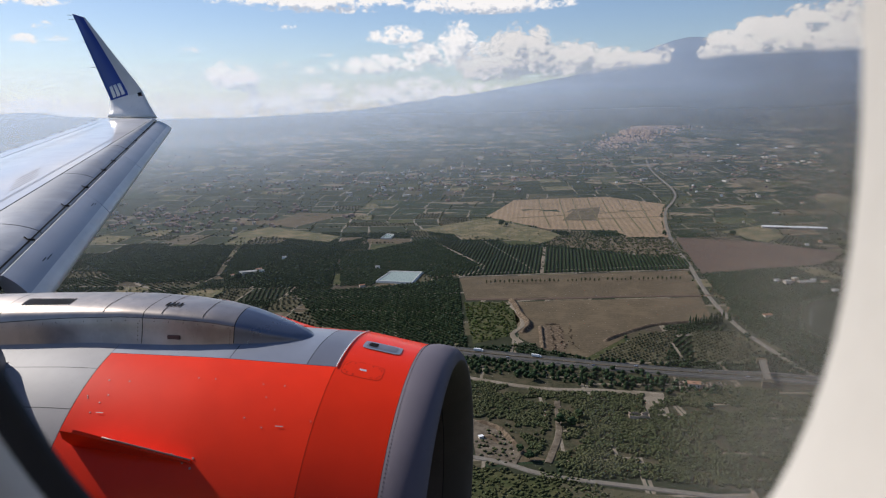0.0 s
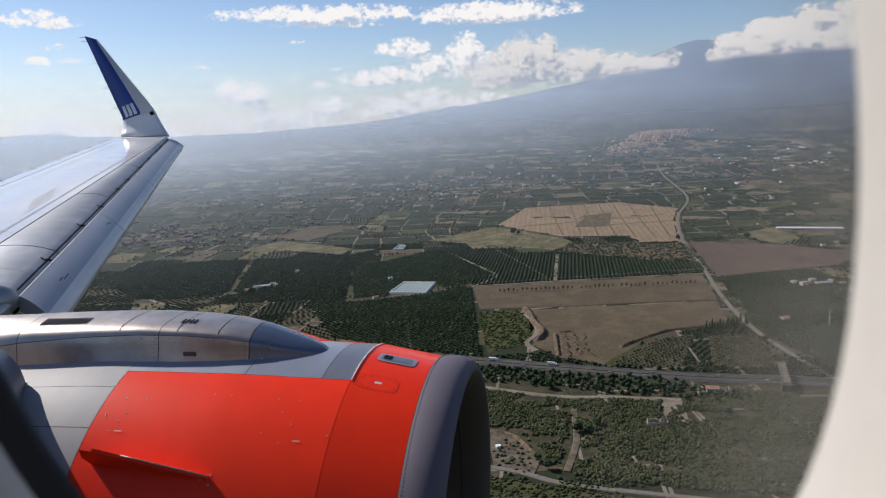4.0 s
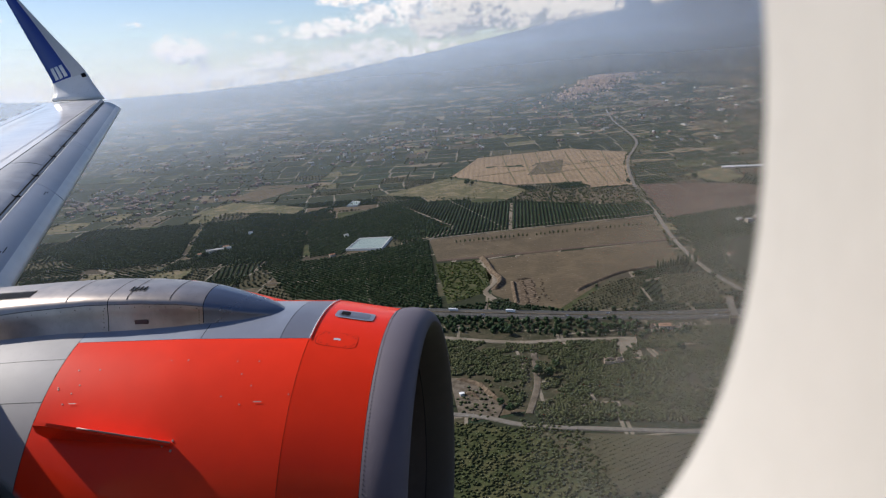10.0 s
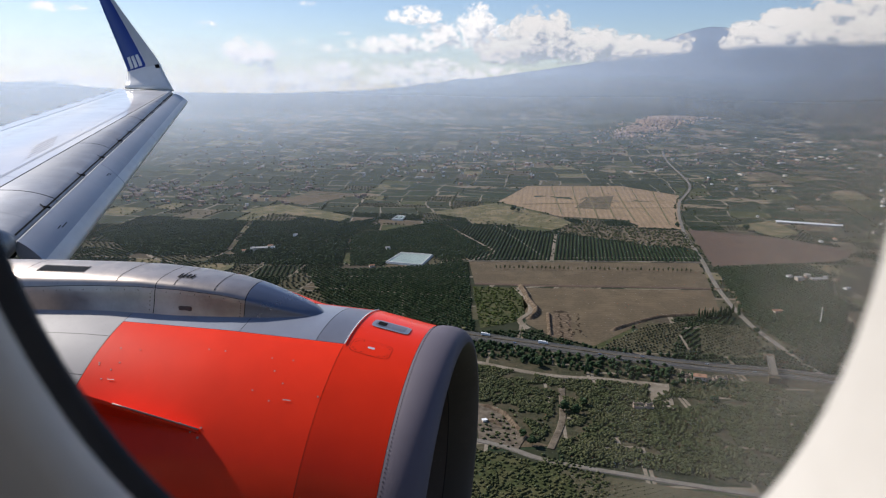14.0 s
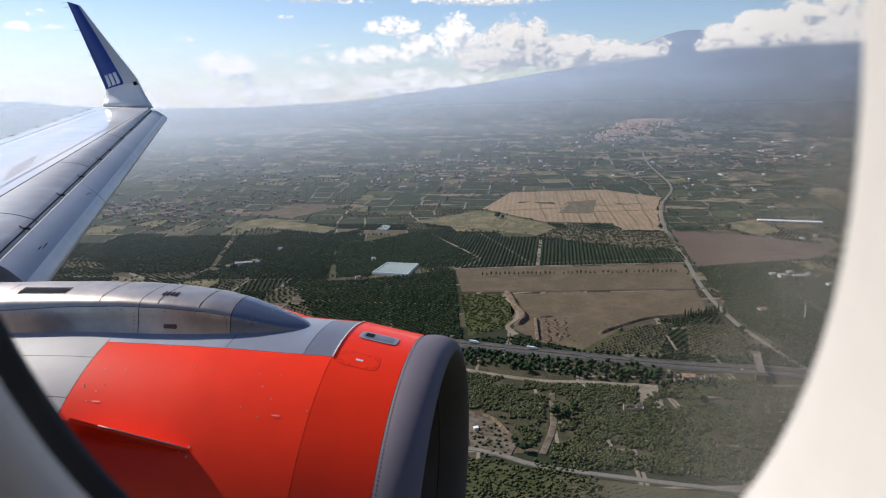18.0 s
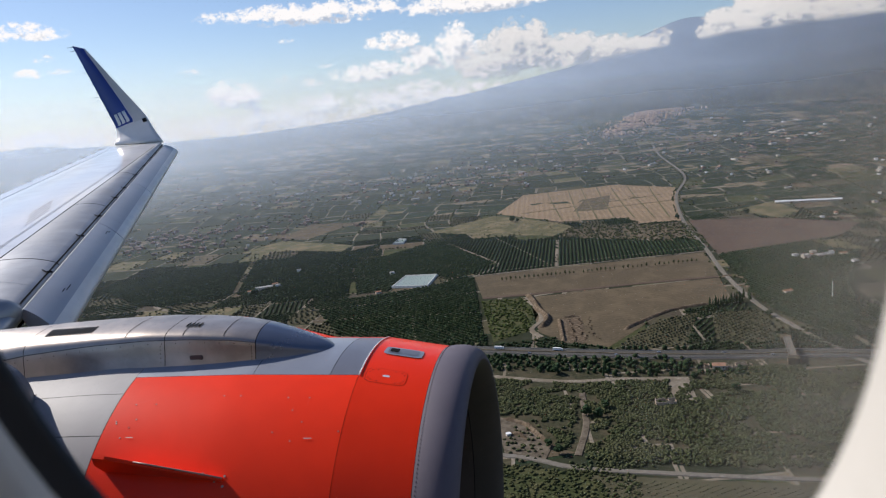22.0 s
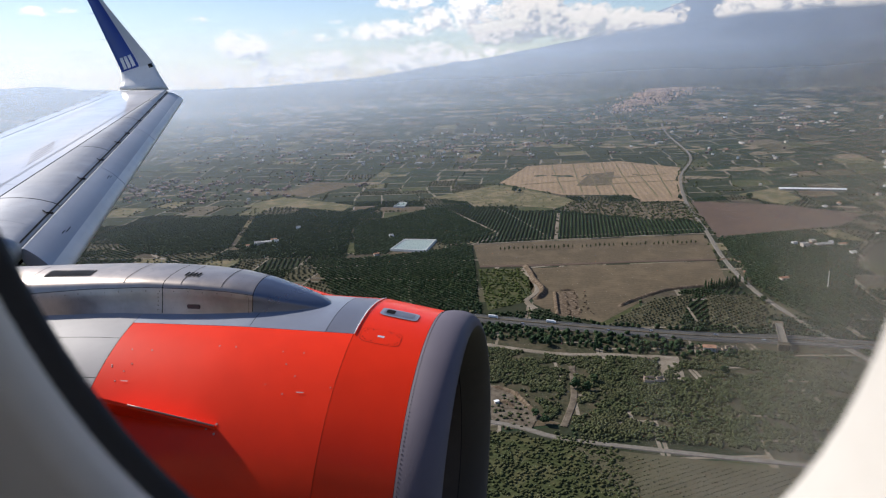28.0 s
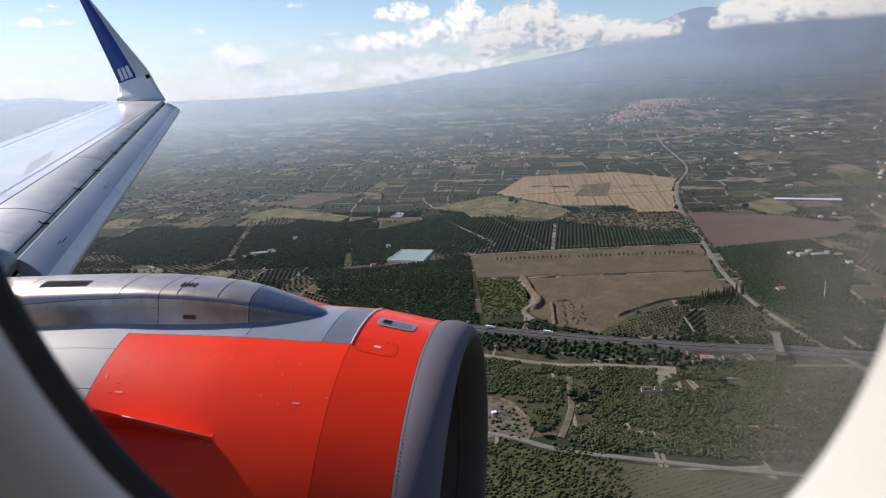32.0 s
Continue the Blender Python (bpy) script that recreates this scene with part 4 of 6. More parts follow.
PLASTER = surface("pale_plaster", (0.55, 0.50, 0.42), 0.85, grain=0.1, scale=0.3, tint=(0.46, 0.40, 0.33))
TILE = surface("roof_tiles", (0.30, 0.145, 0.085), 0.85, grain=0.25, scale=0.6, tint=(0.36, 0.21, 0.13))
ROOFGREY = surface("grey_roof", (0.42, 0.41, 0.39), 0.7, grain=0.1, scale=0.3, tint=(0.33, 0.32, 0.30))
SHEETING = surface("white_sheeting", (0.75, 0.76, 0.76), 0.5, grain=0.05, scale=0.2)

STUBBLE_P = [(193, 1948), (316, 2238), (632, 2246), (777, 2082), (599, 1572), (500, 1586), (500, 1681), (334, 1721)]
MEADOW_P = [(-21, 1745), (184, 1918), (328, 1705), (356, 1614), (288, 1546), (162, 1629)]
SCRUB_P = [(345, 1629), (592, 1546), (566, 1365), (405, 1435), (290, 1526)]
PLOUGH_TOP = [(71, 1237), (519, 1246), (472, 1078), (73, 1092)]
PLOUGH = [(148, 1065), (467, 1065), (437, 957), (404, 938), (325, 923), (211, 809), (162, 839), (135, 890)]
GREEN_P = [(69, 1072), (141, 1065), (147, 970), (123, 899), (68, 871)]
BAND_A = [(22, 1629), (276, 1495), (229, 1255), (74, 1246), (63, 1291), (122, 1329), (104, 1402)]
BAND_B = [(284, 1495), (400, 1419), (556, 1339), (525, 1259), (236, 1255)]
GROVE_NEAR = [(-228, 1164), (-97, 1180), (69, 1229), (57, 871), (-19, 894), (-158, 970)]
GROVE_MID = [(-180, 1447), (15, 1629), (117, 1339), (61, 1255), (17, 1246), (-1, 1291), (-67, 1310), (-88, 1204), (-150, 1196)]
GROVE_LEFT = [(-434, 1607), (-199, 1607), (-121, 1681), (-184, 1477), (-167, 1204), (-296, 1196), (-397, 1291)]
GROVE_FAR = [(-731, 1447), (-628, 1607), (-448, 1607), (-409, 1291), (-525, 1246), (-599, 1291)]
GROVE_RIGHT = [(533, 1212), (677, 1242), (758, 1145), (484, 737), (465, 845), (466, 931)]
ORCHARD_A = [(242, 829), (306, 890), (365, 904), (302, 786), (215, 797)]
ORCHARD_B = [(380, 894), (448, 890), (407, 768), (342, 786)]

field("stubble_field", STUBBLE_P, STUBBLE, "pale harvested field with straw stripes")
field("grey_plot", [(399, 1850), (482, 2046), (564, 2063), (492, 1832)], SCRUB, "grey-green fallow plot in the stubble", 0.8)
field("meadow", MEADOW_P, MEADOW, "pale green dry meadow", category="meadow")
field("scrub_strip", SCRUB_P, SCRUB, "brown scrub strip with bushes", category="scrubland")
field("ploughed_strip", PLOUGH_TOP, SOIL, "brown bare field strip with a row of young trees")
field("ploughed_field", PLOUGH, SOIL, "large brown ploughed field")
field("grass_patch", GREEN_P, GRASS, "bright green weedy patch", category="grass")
field("tan_plot", [(-437, 1898), (-379, 2099), (-226, 2051), (-353, 1841)], SOIL, "tan bare plot")
field("yellow_meadow", [(-508, 1737), (-420, 1860), (-206, 1689), (-225, 1614), (-354, 1689)], MEADOW, "yellow-green meadow", category="meadow")
field("dry_plot", [(-359, 1507), (-207, 1477), (-221, 1386), (-292, 1413)], MEADOW, "dry plot with ruins and shrubs", 0.9)
field("red_field", [(615, 1566), (785, 1489), (901, 1360), (793, 1264), (533, 1220)], PURPLE, "red-brown bare field")
field("meadow", [(751, 1629), (894, 1705), (871, 1539), (789, 1483)], MEADOW, "green-brown meadow", category="meadow")
field("thicket_floor", [(38, 800), (150, 790), (330, 728), (470, 700), (480, 560), (330, 470), (110, 560), (30, 620)], UNDER, "dark undergrowth of the thicket", 0.3, "undergrowth")
field("bare_yard", [(236, 703), (268, 694), (254, 632), (228, 642), (240, 668)], DIRT, "bare dusty yard by a ruin", 0.8, "yard")
field("dirt_yard", [(46, 646), (60, 640), (76, 620), (92, 576), (81, 552), (46, 568)], YARD, "brown dirt yard with heaps", 0.8, "yard")
field("rough_grass", [(20, 560), (106, 525), (150, 500), (150, 420), (20, 420)], GRASS, "green rough grass", 0.5, "grass")
field("vine_plot", [(108, 521), (173, 502), (330, 455), (300, 400), (150, 420)], OLIVEFLOOR, "grey-brown plot of young vines", 0.7)
for nm, poly, mat in (("grove_floor", BAND_A, GROVE), ("grove_floor", BAND_B, GROVE), ("grove_floor", GROVE_NEAR, GROVE), ("grove_floor", GROVE_MID, GROVE), ("grove_floor", GROVE_LEFT, GROVE),
                      ("grove_floor", GROVE_FAR, GROVE), ("grove_floor", GROVE_RIGHT, GROVE), ("orchard_floor", ORCHARD_A, OLIVEFLOOR), ("orchard_floor", ORCHARD_B, OLIVEFLOOR)):
    field(nm, poly, mat, "dark earth of the citrus grove" if mat is GROVE else "pale earth of the orchard", category="field")


def smooth_line(pts, step=12.0):
    out = []
    for i in range(len(pts) - 1):
        p0, p1, p2, p3 = (Vector(pts[max(0, min(len(pts) - 1, i + k))]) for k in (-1, 0, 1, 2))
        n = max(2, int((p2 - p1).length / step))
        for j in range(n):
            t = j / n
            out.append(0.5 * ((2 * p1) + (p2 - p0) * t + (2 * p0 - 5 * p1 + 4 * p2 - p3) * t * t + (3 * p1 - p0 - 3 * p2 + p3) * t ** 3))
    return out + [Vector(pts[-1])]


def road(name, pts, width, material, label, up=1.0, curb=0.0, parent=None):
    line = smooth_line(pts)
    rows = []
    for i, p in enumerate(line):
        d = (line[min(i + 1, len(line) - 1)] - line[max(i - 1, 0)]).normalized()
        n = Vector((-d.y, d.x))
        w = width * (1 + 0.12 * noise.noise(Vector((p.x, p.y, 3)) * 0.05)) if material is DIRT else width
        rows.append([(*(p + n * w * k), land(p.x, p.y, up + z)) for k, z in ((-0.62, -0.8), (-0.5, 0), (0, 0.05), (0.5, 0), (0.62, -0.8))])
    ob = sheet(name, rows, material, parent, smooth=False)
    if not parent:
        tagged(ob, label, "road", kind="structure")
    return ob


HIGHWAY = [(-420, 1010), (-185, 931), (-67, 890), (50, 843), (156, 803), (253, 768), (345, 741), (418, 726), (493, 700), (700, 640)]
hw = road("highway", HIGHWAY, 24, ASPHALT, "grey motorway with two carriageways and guard rails", 1.5)
for off, w, m in ((-10.6, 0.3, RAIL), (0, 1.8, SCRUB), (10.6, 0.3, RAIL)):
    ln = [Vector(p) for p in HIGHWAY]
    shifted = []
    for i, p in enumerate(ln):
        d = (ln[min(i + 1, len(ln) - 1)] - ln[max(i - 1, 0)]).normalized()
        shifted.append(tuple(p + Vector((-d.y, d.x)) * off))
    road("guard_rail" if m is RAIL else "central_strip", shifted, w, m, "", 2.2, parent=hw)
road("dirt_track", [(20, 770), (38, 763), (78, 741), (140, 715), (202, 706), (260, 688)], 7, DIRT, "pale dirt track along the thicket")
road("dirt_track", [(149, 706), (138, 637), (130, 601), (111, 553)], 6, YARD, "pale dirt track through the thicket")
road("lane", [(0, 590), (30, 574), (70, 556), (107, 532), (175, 510), (235, 492), (318, 469), (420, 440)], 5.5, LANE, "narrow grey country lane")
road("country_road", [(1065, 3142), (971, 2770), (883, 2281), (727, 1942), (604, 1572), (537, 1291), (483, 1075), (457, 918), (455, 825), (459, 729), (470, 640)], 6.5, LANE, "grey country road lined with bushes")
road("dirt_track", [(283, 1495), (233, 1255)], 6, DIRT, "straight pale track in the grove")
road("dirt_track", [(-724, 1447), (-615, 1380), (-536, 1246), (-464, 1196)], 7, DIRT, "winding pale track")
road("dirt_track", [(22, 1607), (104, 1391), (126, 1329), (113, 1291), (69, 1237)], 5, DIRT, "winding pale track in the grove")
road("dirt_track", [(69, 1240), (300, 1250), (522, 1252)], 4, DIRT, "pale field edge track")
road("ditch", [(73, 1088), (200, 1080), (330, 1079), (470, 1072)], 9, PURPLE, "dark drainage ditch between fields", 0.9)
road("dirt_track", [(141, 1065), (152, 990), (146, 940), (126, 905), (135, 870)], 7, DIRT, "worn bank beside the green patch")
road("dirt_track", [(785, 1489), (900, 1440), (1100, 1330)], 6, DIRT, "pale track beside the red field")
road("dirt_track", [(-525, 1250), (-440, 1300), (-330, 1335)], 5, DIRT, "pale farm track")

# ---- reservoirs ----


def reservoir(poly, label):
    c = (sum(p[0] for p in poly) / len(poly), sum(p[1] for p in poly) / len(poly))
    ob = empty("reservoir", (*c, land(*c)))
    rows = []
    for k, z in ((1.10, 0.2), (1.05, 4.0), (1.0, 4.2), (0.985, 3.8), (0.95, 2.2)):
        rows.append([(c[0] + (x - c[0]) * k, c[1] + (y - c[1]) * k, land(x, y, z)) for x, y in poly])
    held(sheet("bank", rows, RIM, close=True, smooth=False), ob)
    held(pydata("water", [(c[0] + (x - c[0]) * 0.96, c[1] + (y - c[1]) * 0.96, land(x, y, 2.6)) for x, y in poly], [tuple(range(len(poly)))], WATER), ob)
    return tagged(ob, label, "reservoir")


reservoir([(-84, 1220), (-61, 1291), (-1, 1277), (-20, 1200)], "square farm reservoir of pale green water with a concrete rim")
reservoir([(-100, 1643), (-87, 1697), (-69, 1681), (-75, 1636)], "small farm pond with a pale rim")

# ---- groves: trees in rows ----


def tree_cloud(name, pts, size, tall, material, label, category, seed=1, rings=5):
    """Many small rounded crowns, each an uneven lump standing on the ground."""
    rng = np.random.default_rng(seed)
    pts = np.array(pts, float)
    k = len(pts)
    v0 = []
    for zz, rr in ((0.05, 0.55), (0.45, 1.0), (0.8, 0.72)):
        for j in range(rings):
            a = TAU * j / rings + zz * 2
            v0.append((math.cos(a) * rr, math.sin(a) * rr, zz))
    v0.append((0, 0, 1.0))
    v0 = np.array(v0)
    f0 = []
    for lvl in range(2):
        for j in range(rings):
            a, b = lvl * rings + j, lvl * rings + (j + 1) % rings
            f0 += [(a, b, b + rings), (a, b + rings, a + rings)]
    for j in range(rings):
        f0.append((2 * rings + j, 2 * rings + (j + 1) % rings, 3 * rings))
    f0 = np.array(f0)
    m = len(v0)
    sc = size * rng.uniform(0.72, 1.25, (k, 1, 1))
    jit = 1 + rng.normal(0, 0.16, (k, m, 1))
    v = v0[None] * jit * sc * np.array([1, 1, tall])
    v[:, :, 0] += pts[:, 0, None]
    v[:, :, 1] += pts[:, 1, None]
    v[:, :, 2] += np.array([far_z(x, y) + 0.2 for x, y in pts[:, :2]])[:, None]
    f = (f0[None] + (np.arange(k) * m)[:, None, None]).reshape(-1, 3)
    me = bpy.data.meshes.new(name)
    me.vertices.add(k * m)
    me.vertices.foreach_set("co", v.reshape(-1).astype(np.float32))
    me.loops.add(len(f) * 3)
    me.loops.foreach_set("vertex_index", f.reshape(-1).astype(np.int32))
    me.polygons.add(len(f))
    me.polygons.foreach_set("loop_start", np.arange(len(f), dtype=np.int32) * 3)
    me.polygons.foreach_set("use_smooth", np.ones(len(f), dtype=bool))
    me.update()
    me.validate()
    return tagged(finish(name, me, material), label, category, kind="stuff")


def in_rows(poly, ang, gap, step, rng, gaps=0.04):
    c, s = math.cos(radians(ang)), math.sin(radians(ang))
    q = [(x * c + y * s, -x * s + y * c) for x, y in poly]
    out = []
    v = min(b for a, b in q) + gap / 2
    top = max(b for a, b in q)
    lo, hi = min(a for a, b in q), max(a for a, b in q)
    while v < top:
        u = lo + rng.uniform(0, step)
        while u < hi:
            if inside(q, u, v) and rng.random() > gaps:
                uu, vv = u + rng.normal(0, 0.3), v + rng.normal(0, 0.3)
                out.append((uu * c - vv * s, uu * s + vv * c))
            u += step
        v += gap
    return out


rng = np.random.default_rng(5)
for poly, ang, gap, step, size, m, lab in (
        (BAND_A, 78, 7.6, 3.0, 2.3, LEAF, "citrus trees in straight rows"), (BAND_B, 78, 7.6, 3.0, 2.3, LEAF, "citrus trees in straight rows"),
        (GROVE_NEAR, 128, 7.2, 2.9, 2.35, LEAF, "dark citrus trees in dense diagonal rows"), (GROVE_MID, 128, 7.4, 3.0, 2.4, LEAF, "dark citrus trees in rows"),
        (GROVE_LEFT, 60, 8, 3.4, 2.6, LEAF, "dark citrus trees in rows"), (GROVE_FAR, 60, 8.2, 3.6, 2.7, LEAF, "dark citrus trees in rows"),
        (GROVE_RIGHT, 100, 7.4, 3.2, 2.4, LEAF, "dark citrus trees in rows"), (ORCHARD_A, 30, 7.0, 6.0, 1.9, OLIVE, "grey-green orchard trees in a grid"), (ORCHARD_B, 30, 7.0, 6.0, 1.9, OLIVE, "grey-green orchard trees in a grid")):
    tree_cloud("citrus_grove" if m is LEAF else "orchard", in_rows(poly, ang, gap, step, rng), size, 1.25, m, lab, "grove", seed=len(poly))


# ---- parcels between the named fields ----
NAMED = [STUBBLE_P, MEADOW_P, SCRUB_P, PLOUGH_TOP, PLOUGH, GREEN_P, BAND_A, BAND_B, GROVE_NEAR, GROVE_MID, GROVE_LEFT, GROVE_FAR, GROVE_RIGHT, ORCHARD_A, ORCHARD_B,
         [(-437, 1898), (-379, 2099), (-226, 2051), (-353, 1841)], [(-508, 1737), (-420, 1860), (-206, 1689), (-225, 1614), (-354, 1689)], [(615, 1566), (785, 1489), (901, 1360), (793, 1264), (533, 1220)],
         [(751, 1629), (894, 1705), (871, 1539), (789, 1483)], [(-92, 1195), (-65, 1300), (6, 1284), (-14, 1192)], [(38, 800), (150, 790), (330, 728), (470, 700), (480, 560), (330, 440), (20, 400), (20, 640)]]
NAMED.append([(60, 1250), (525, 1250), (500, 1060), (470, 950), (140, 860), (60, 860)])
LINES = [smooth_line(HIGHWAY, 14), smooth_line([(1065, 3142), (971, 2770), (883, 2281), (727, 1942), (604, 1572), (537, 1291), (483, 1075), (457, 918), (455, 825)], 14)]


def taken(x, y):
    return any(inside(p, x, y) for p in NAMED) or any((q.x - x) ** 2 + (q.y - y) ** 2 < 330 for ln in LINES for q in ln[::1] if abs(q.x - x) < 20)


FAR_ROWS = [surface("grove_rows" + k, (0.026, 0.036, 0.018), 0.95, grain=0.35, scale=0.12, tint=(0.04, 0.05, 0.026), patch=0.1, spec=0.1, stripes=(a, 7.5, 0.55)) for k, a in (("_a", 10), ("_b", 60), ("_c", 100))]
VINES = surface("vine_rows", (0.075, 0.062, 0.044), 0.95, grain=0.2, scale=0.2, tint=(0.085, 0.08, 0.045), patch=0.1, spec=0.1, stripes=(75, 6.0, 0.5))
rng = np.random.default_rng(11)
parcels = []


def split(u0, v0, u1, v1, depth):
    w, h = u1 - u0, v1 - v0
    c = ((u0 + u1) / 2, (v0 + v1) / 2)
    far = math.hypot(*c)
    goal = 62 + 0.024 * far
    if (w < goal and h < goal) or depth > 12 or (w * h < goal * goal * 0.8 and rng.random() < 0.4):
        parcels.append((u0, v0, u1, v1))
        return
    k = rng.uniform(0.36, 0.64)
    if w > h * rng.uniform(0.8, 1.25):
        m = u0 + w * k
        split(u0, v0, m, v1, depth + 1)
        split(m, v0, u1, v1, depth + 1)
    else:
        m = v0 + h * k
        split(u0, v0, u1, m, depth + 1)
        split(u0, m, u1, v1, depth + 1)


split(-2300, 350, 2500, 3500, 0)


def bend(u, v):
    """Turns the parcels with the lie of the land."""
    a = -0.10
    x, y = u * math.cos(a) - v * math.sin(a), u * math.sin(a) + v * math.cos(a)
    q = Vector((x, y, 0)) * 0.0011
    q2 = Vector((x, y, 5)) * 0.0045
    return x + 120 * noise.noise(q) + 26 * noise.noise(q2), y + 120 * noise.noise(q + Vector((9, 4, 0))) + 26 * noise.noise(q2 + Vector((3, 8, 0)))


citrus, olives, hedges, bushes = [], [], [], []
track_v, track_f = [], []
kinds = [("citrus_plot", GROVE, "dark citrus plot"), ("citrus_plot", FAR_ROWS[0], "dark citrus plot"), ("olive_plot", OLIVEFLOOR, "olive plot on pale earth"), ("bare_plot", SOIL, "bare brown plot"),
         ("dry_plot", MEADOW, "dry meadow plot"), ("vine_plot", VINES, "brown plot with vine rows"), ("green_plot", GRASS, "green plot"), ("scrub_plot", SCRUB, "scrubby fallow plot")]
for u0, v0, u1, v1 in parcels:
    g = 2.0
    pu = [u0 + g + (u1 - u0 - 2 * g) * k for k in (0, 0.5, 1)]
    pv = [v0 + g + (v1 - v0 - 2 * g) * k for k in (0, 0.5, 1)]
    edge = [(pu[0], pv[0]), (pu[1], pv[0]), (pu[2], pv[0]), (pu[2], pv[1]), (pu[2], pv[2]), (pu[1], pv[2]), (pu[0], pv[2]), (pu[0], pv[1])]
    poly = [bend(u, v) for u, v in edge]
    cx, cy = sum(p[0] for p in poly) / 8, sum(p[1] for p in poly) / 8
    r, az = math.hypot(cx, cy), math.degrees(math.atan2(cx, cy))
    if abs(az) > 47 or r < 330 or r > 3500:
        continue
    t = rng.choice(8, p=[0.34, 0.27, 0.11, 0.05, 0.05, 0.06, 0.07, 0.05] if r < 1700 else [0.43, 0.35, 0.05, 0.03, 0.035, 0.02, 0.06, 0.025])
    nm, mat, lab = kinds[t]
    if t in (0, 1) and r > 1650:
        mat = FAR_ROWS[int(rng.integers(3))]
    elif t == 1:
        mat = GROVE
    cen = (cx, cy)
    vs = [(*cen, far_z(*cen) + 0.25)] + [(x, y, far_z(x, y) + 0.22) for x, y in poly]
    ob = pydata(nm, vs, [(0, i + 1, (i + 1) % 8 + 1) for i in range(8)], mat)
    tagged(ob, lab, "field", kind="structure")
    ang = float(rng.choice([5, 50, 95, 140])) + rng.normal(0, 4)
    if t in (0, 1) and r < 1750:
        citrus += [p for p in in_rows(poly, ang, 8.0 + r * 0.0005, 4.2, rng) if not taken(*p)]
    elif t == 2 and r < 2200:
        olives += [p for p in in_rows(poly, ang, 10, 9, rng, 0.12) if not taken(*p)]
    elif t in (4, 7) and r < 2200:
        k = int(rng.integers(6, 22))
        bushes += [p for p in ((cx + rng.normal(0, (u1 - u0) * 0.3), cy + rng.normal(0, (v1 - v0) * 0.3)) for _ in range(k)) if not taken(*p)]
    for i in range(0, 8, 2):
        if rng.random() < 0.40:
            for k in (i, i + 1):
                (ax, ay), (bx, by) = poly[k], poly[(k + 1) % 8]
                d = math.hypot(bx - ax, by - ay)
                nx, ny = -(by - ay) / d * 1.7, (bx - ax) / d * 1.7
                b0 = len(track_v)
                for x, y in ((ax - nx, ay - ny), (bx - nx, by - ny), (bx + nx, by + ny), (ax + nx, ay + ny)):
                    track_v.append((x, y, far_z(x, y) + 0.33))
                track_f.append((b0, b0 + 1, b0 + 2, b0 + 3))
        if rng.random() < (0.26 if r < 2000 else 0.18):
            (ax, ay), (bx, by) = poly[i], poly[(i + 2) % 8]
            d = math.hypot(bx - ax, by - ay)
            n_t = int(d / (6.5 + r * 0.002))
            for j in range(n_t):
                if rng.random() < 0.75:
                    k = (j + rng.random() * 0.6) / max(1, n_t)
                    p = (ax + (bx - ax) * k + rng.normal(0, 1), ay + (by - ay) * k + rng.normal(0, 1))
                    if not taken(*p):
                        hedges.append(p)
tagged(pydata("farm_tracks", track_v, track_f, DIRT), "thin pale farm tracks between plots", "track", kind="stuff")
tree_cloud("citrus_grove", citrus, 2.2, 1.25, LEAF, "dark citrus trees planted in rows", "grove", 21)
tree_cloud("olive_grove", olives, 2.7, 1.2, OLIVE, "grey-green olive trees on pale earth", "grove", 22)
tree_cloud("hedgerow", hedges, 3.1, 1.25, BUSH, "dark hedges and windbreak trees between plots", "hedge", 23)
tree_cloud("shrubs", bushes, 2.4, 1.1, BUSH, "scattered dark shrubs", "shrub", 24)

# thicket between motorway and lane
THICKET = [(38, 755), (78, 735), (140, 709), (200, 700), (245, 690), (225, 640), (262, 680), (330, 705), (420, 690), (470, 640), (480, 560), (420, 460), (330, 488), (240, 508), (180, 524), (118, 548), (140, 610), (146, 690), (128, 640), (120, 600), (100, 560), (92, 640), (50, 650)]
pts = []
for _ in range(16000):
    x, y = rng.uniform(20, 490), rng.uniform(430, 770)
    if inside(THICKET, x, y) and noise.noise(Vector((x, y, 2)) * 0.03) > -0.30:
        pts.append((x, y))
pts = pts[:5600]
more = [(472, 690), (640, 645), (700, 560), (640, 430), (420, 445), (484, 560)]
for _ in range(9000):
    x, y = rng.uniform(410, 710), rng.uniform(420, 700)
    if inside(more, x, y) and noise.noise(Vector((x, y, 2)) * 0.03) > -0.2 and len(pts) < 8000:
        pts.append((x, y))
lumps = [(x + rng.normal(0, 1.5), y + rng.normal(0, 1.5)) for x, y in pts for _ in range(4)]
tree_cloud("thicket", lumps, 1.45, 1.35, BUSH, "dense olive-green thicket of bushes and small trees", "thicket", 25, rings=6)
belt = []
hl = smooth_line(HIGHWAY, 7)
for i, p in enumerate(hl[:-1]):
    d = (hl[i + 1] - p).normalized()
    nrm = Vector((-d.y, d.x))
    for off in (-18, -22, -26, -31, -36, -42, -48, -54, -60):
        if rng.random() < 0.85 and p.x < 250 - off * 2:
            q = p + nrm * (off + rng.normal(0, 4)) + d * rng.normal(0, 4)
            belt.append((q.x, q.y))
    if rng.random() < 0.5:
        q = p + nrm * (18 + rng.normal(0, 2))
        belt.append((q.x, q.y))
tree_cloud("roadside_trees", belt, 2.9, 1.5, LEAF, "belt of dark trees beside the motorway", "trees", 26, rings=6)
verge = [(q.x + s * (8 + rng.random() * 4), q.y + rng.normal(0, 2)) for q in LINES[1] for s in (-1, 1) if rng.random() < 0.55]
tree_cloud("roadside_bushes", verge, 2.6, 1.4, BUSH, "dark bushes along the country road", "bush", 27)
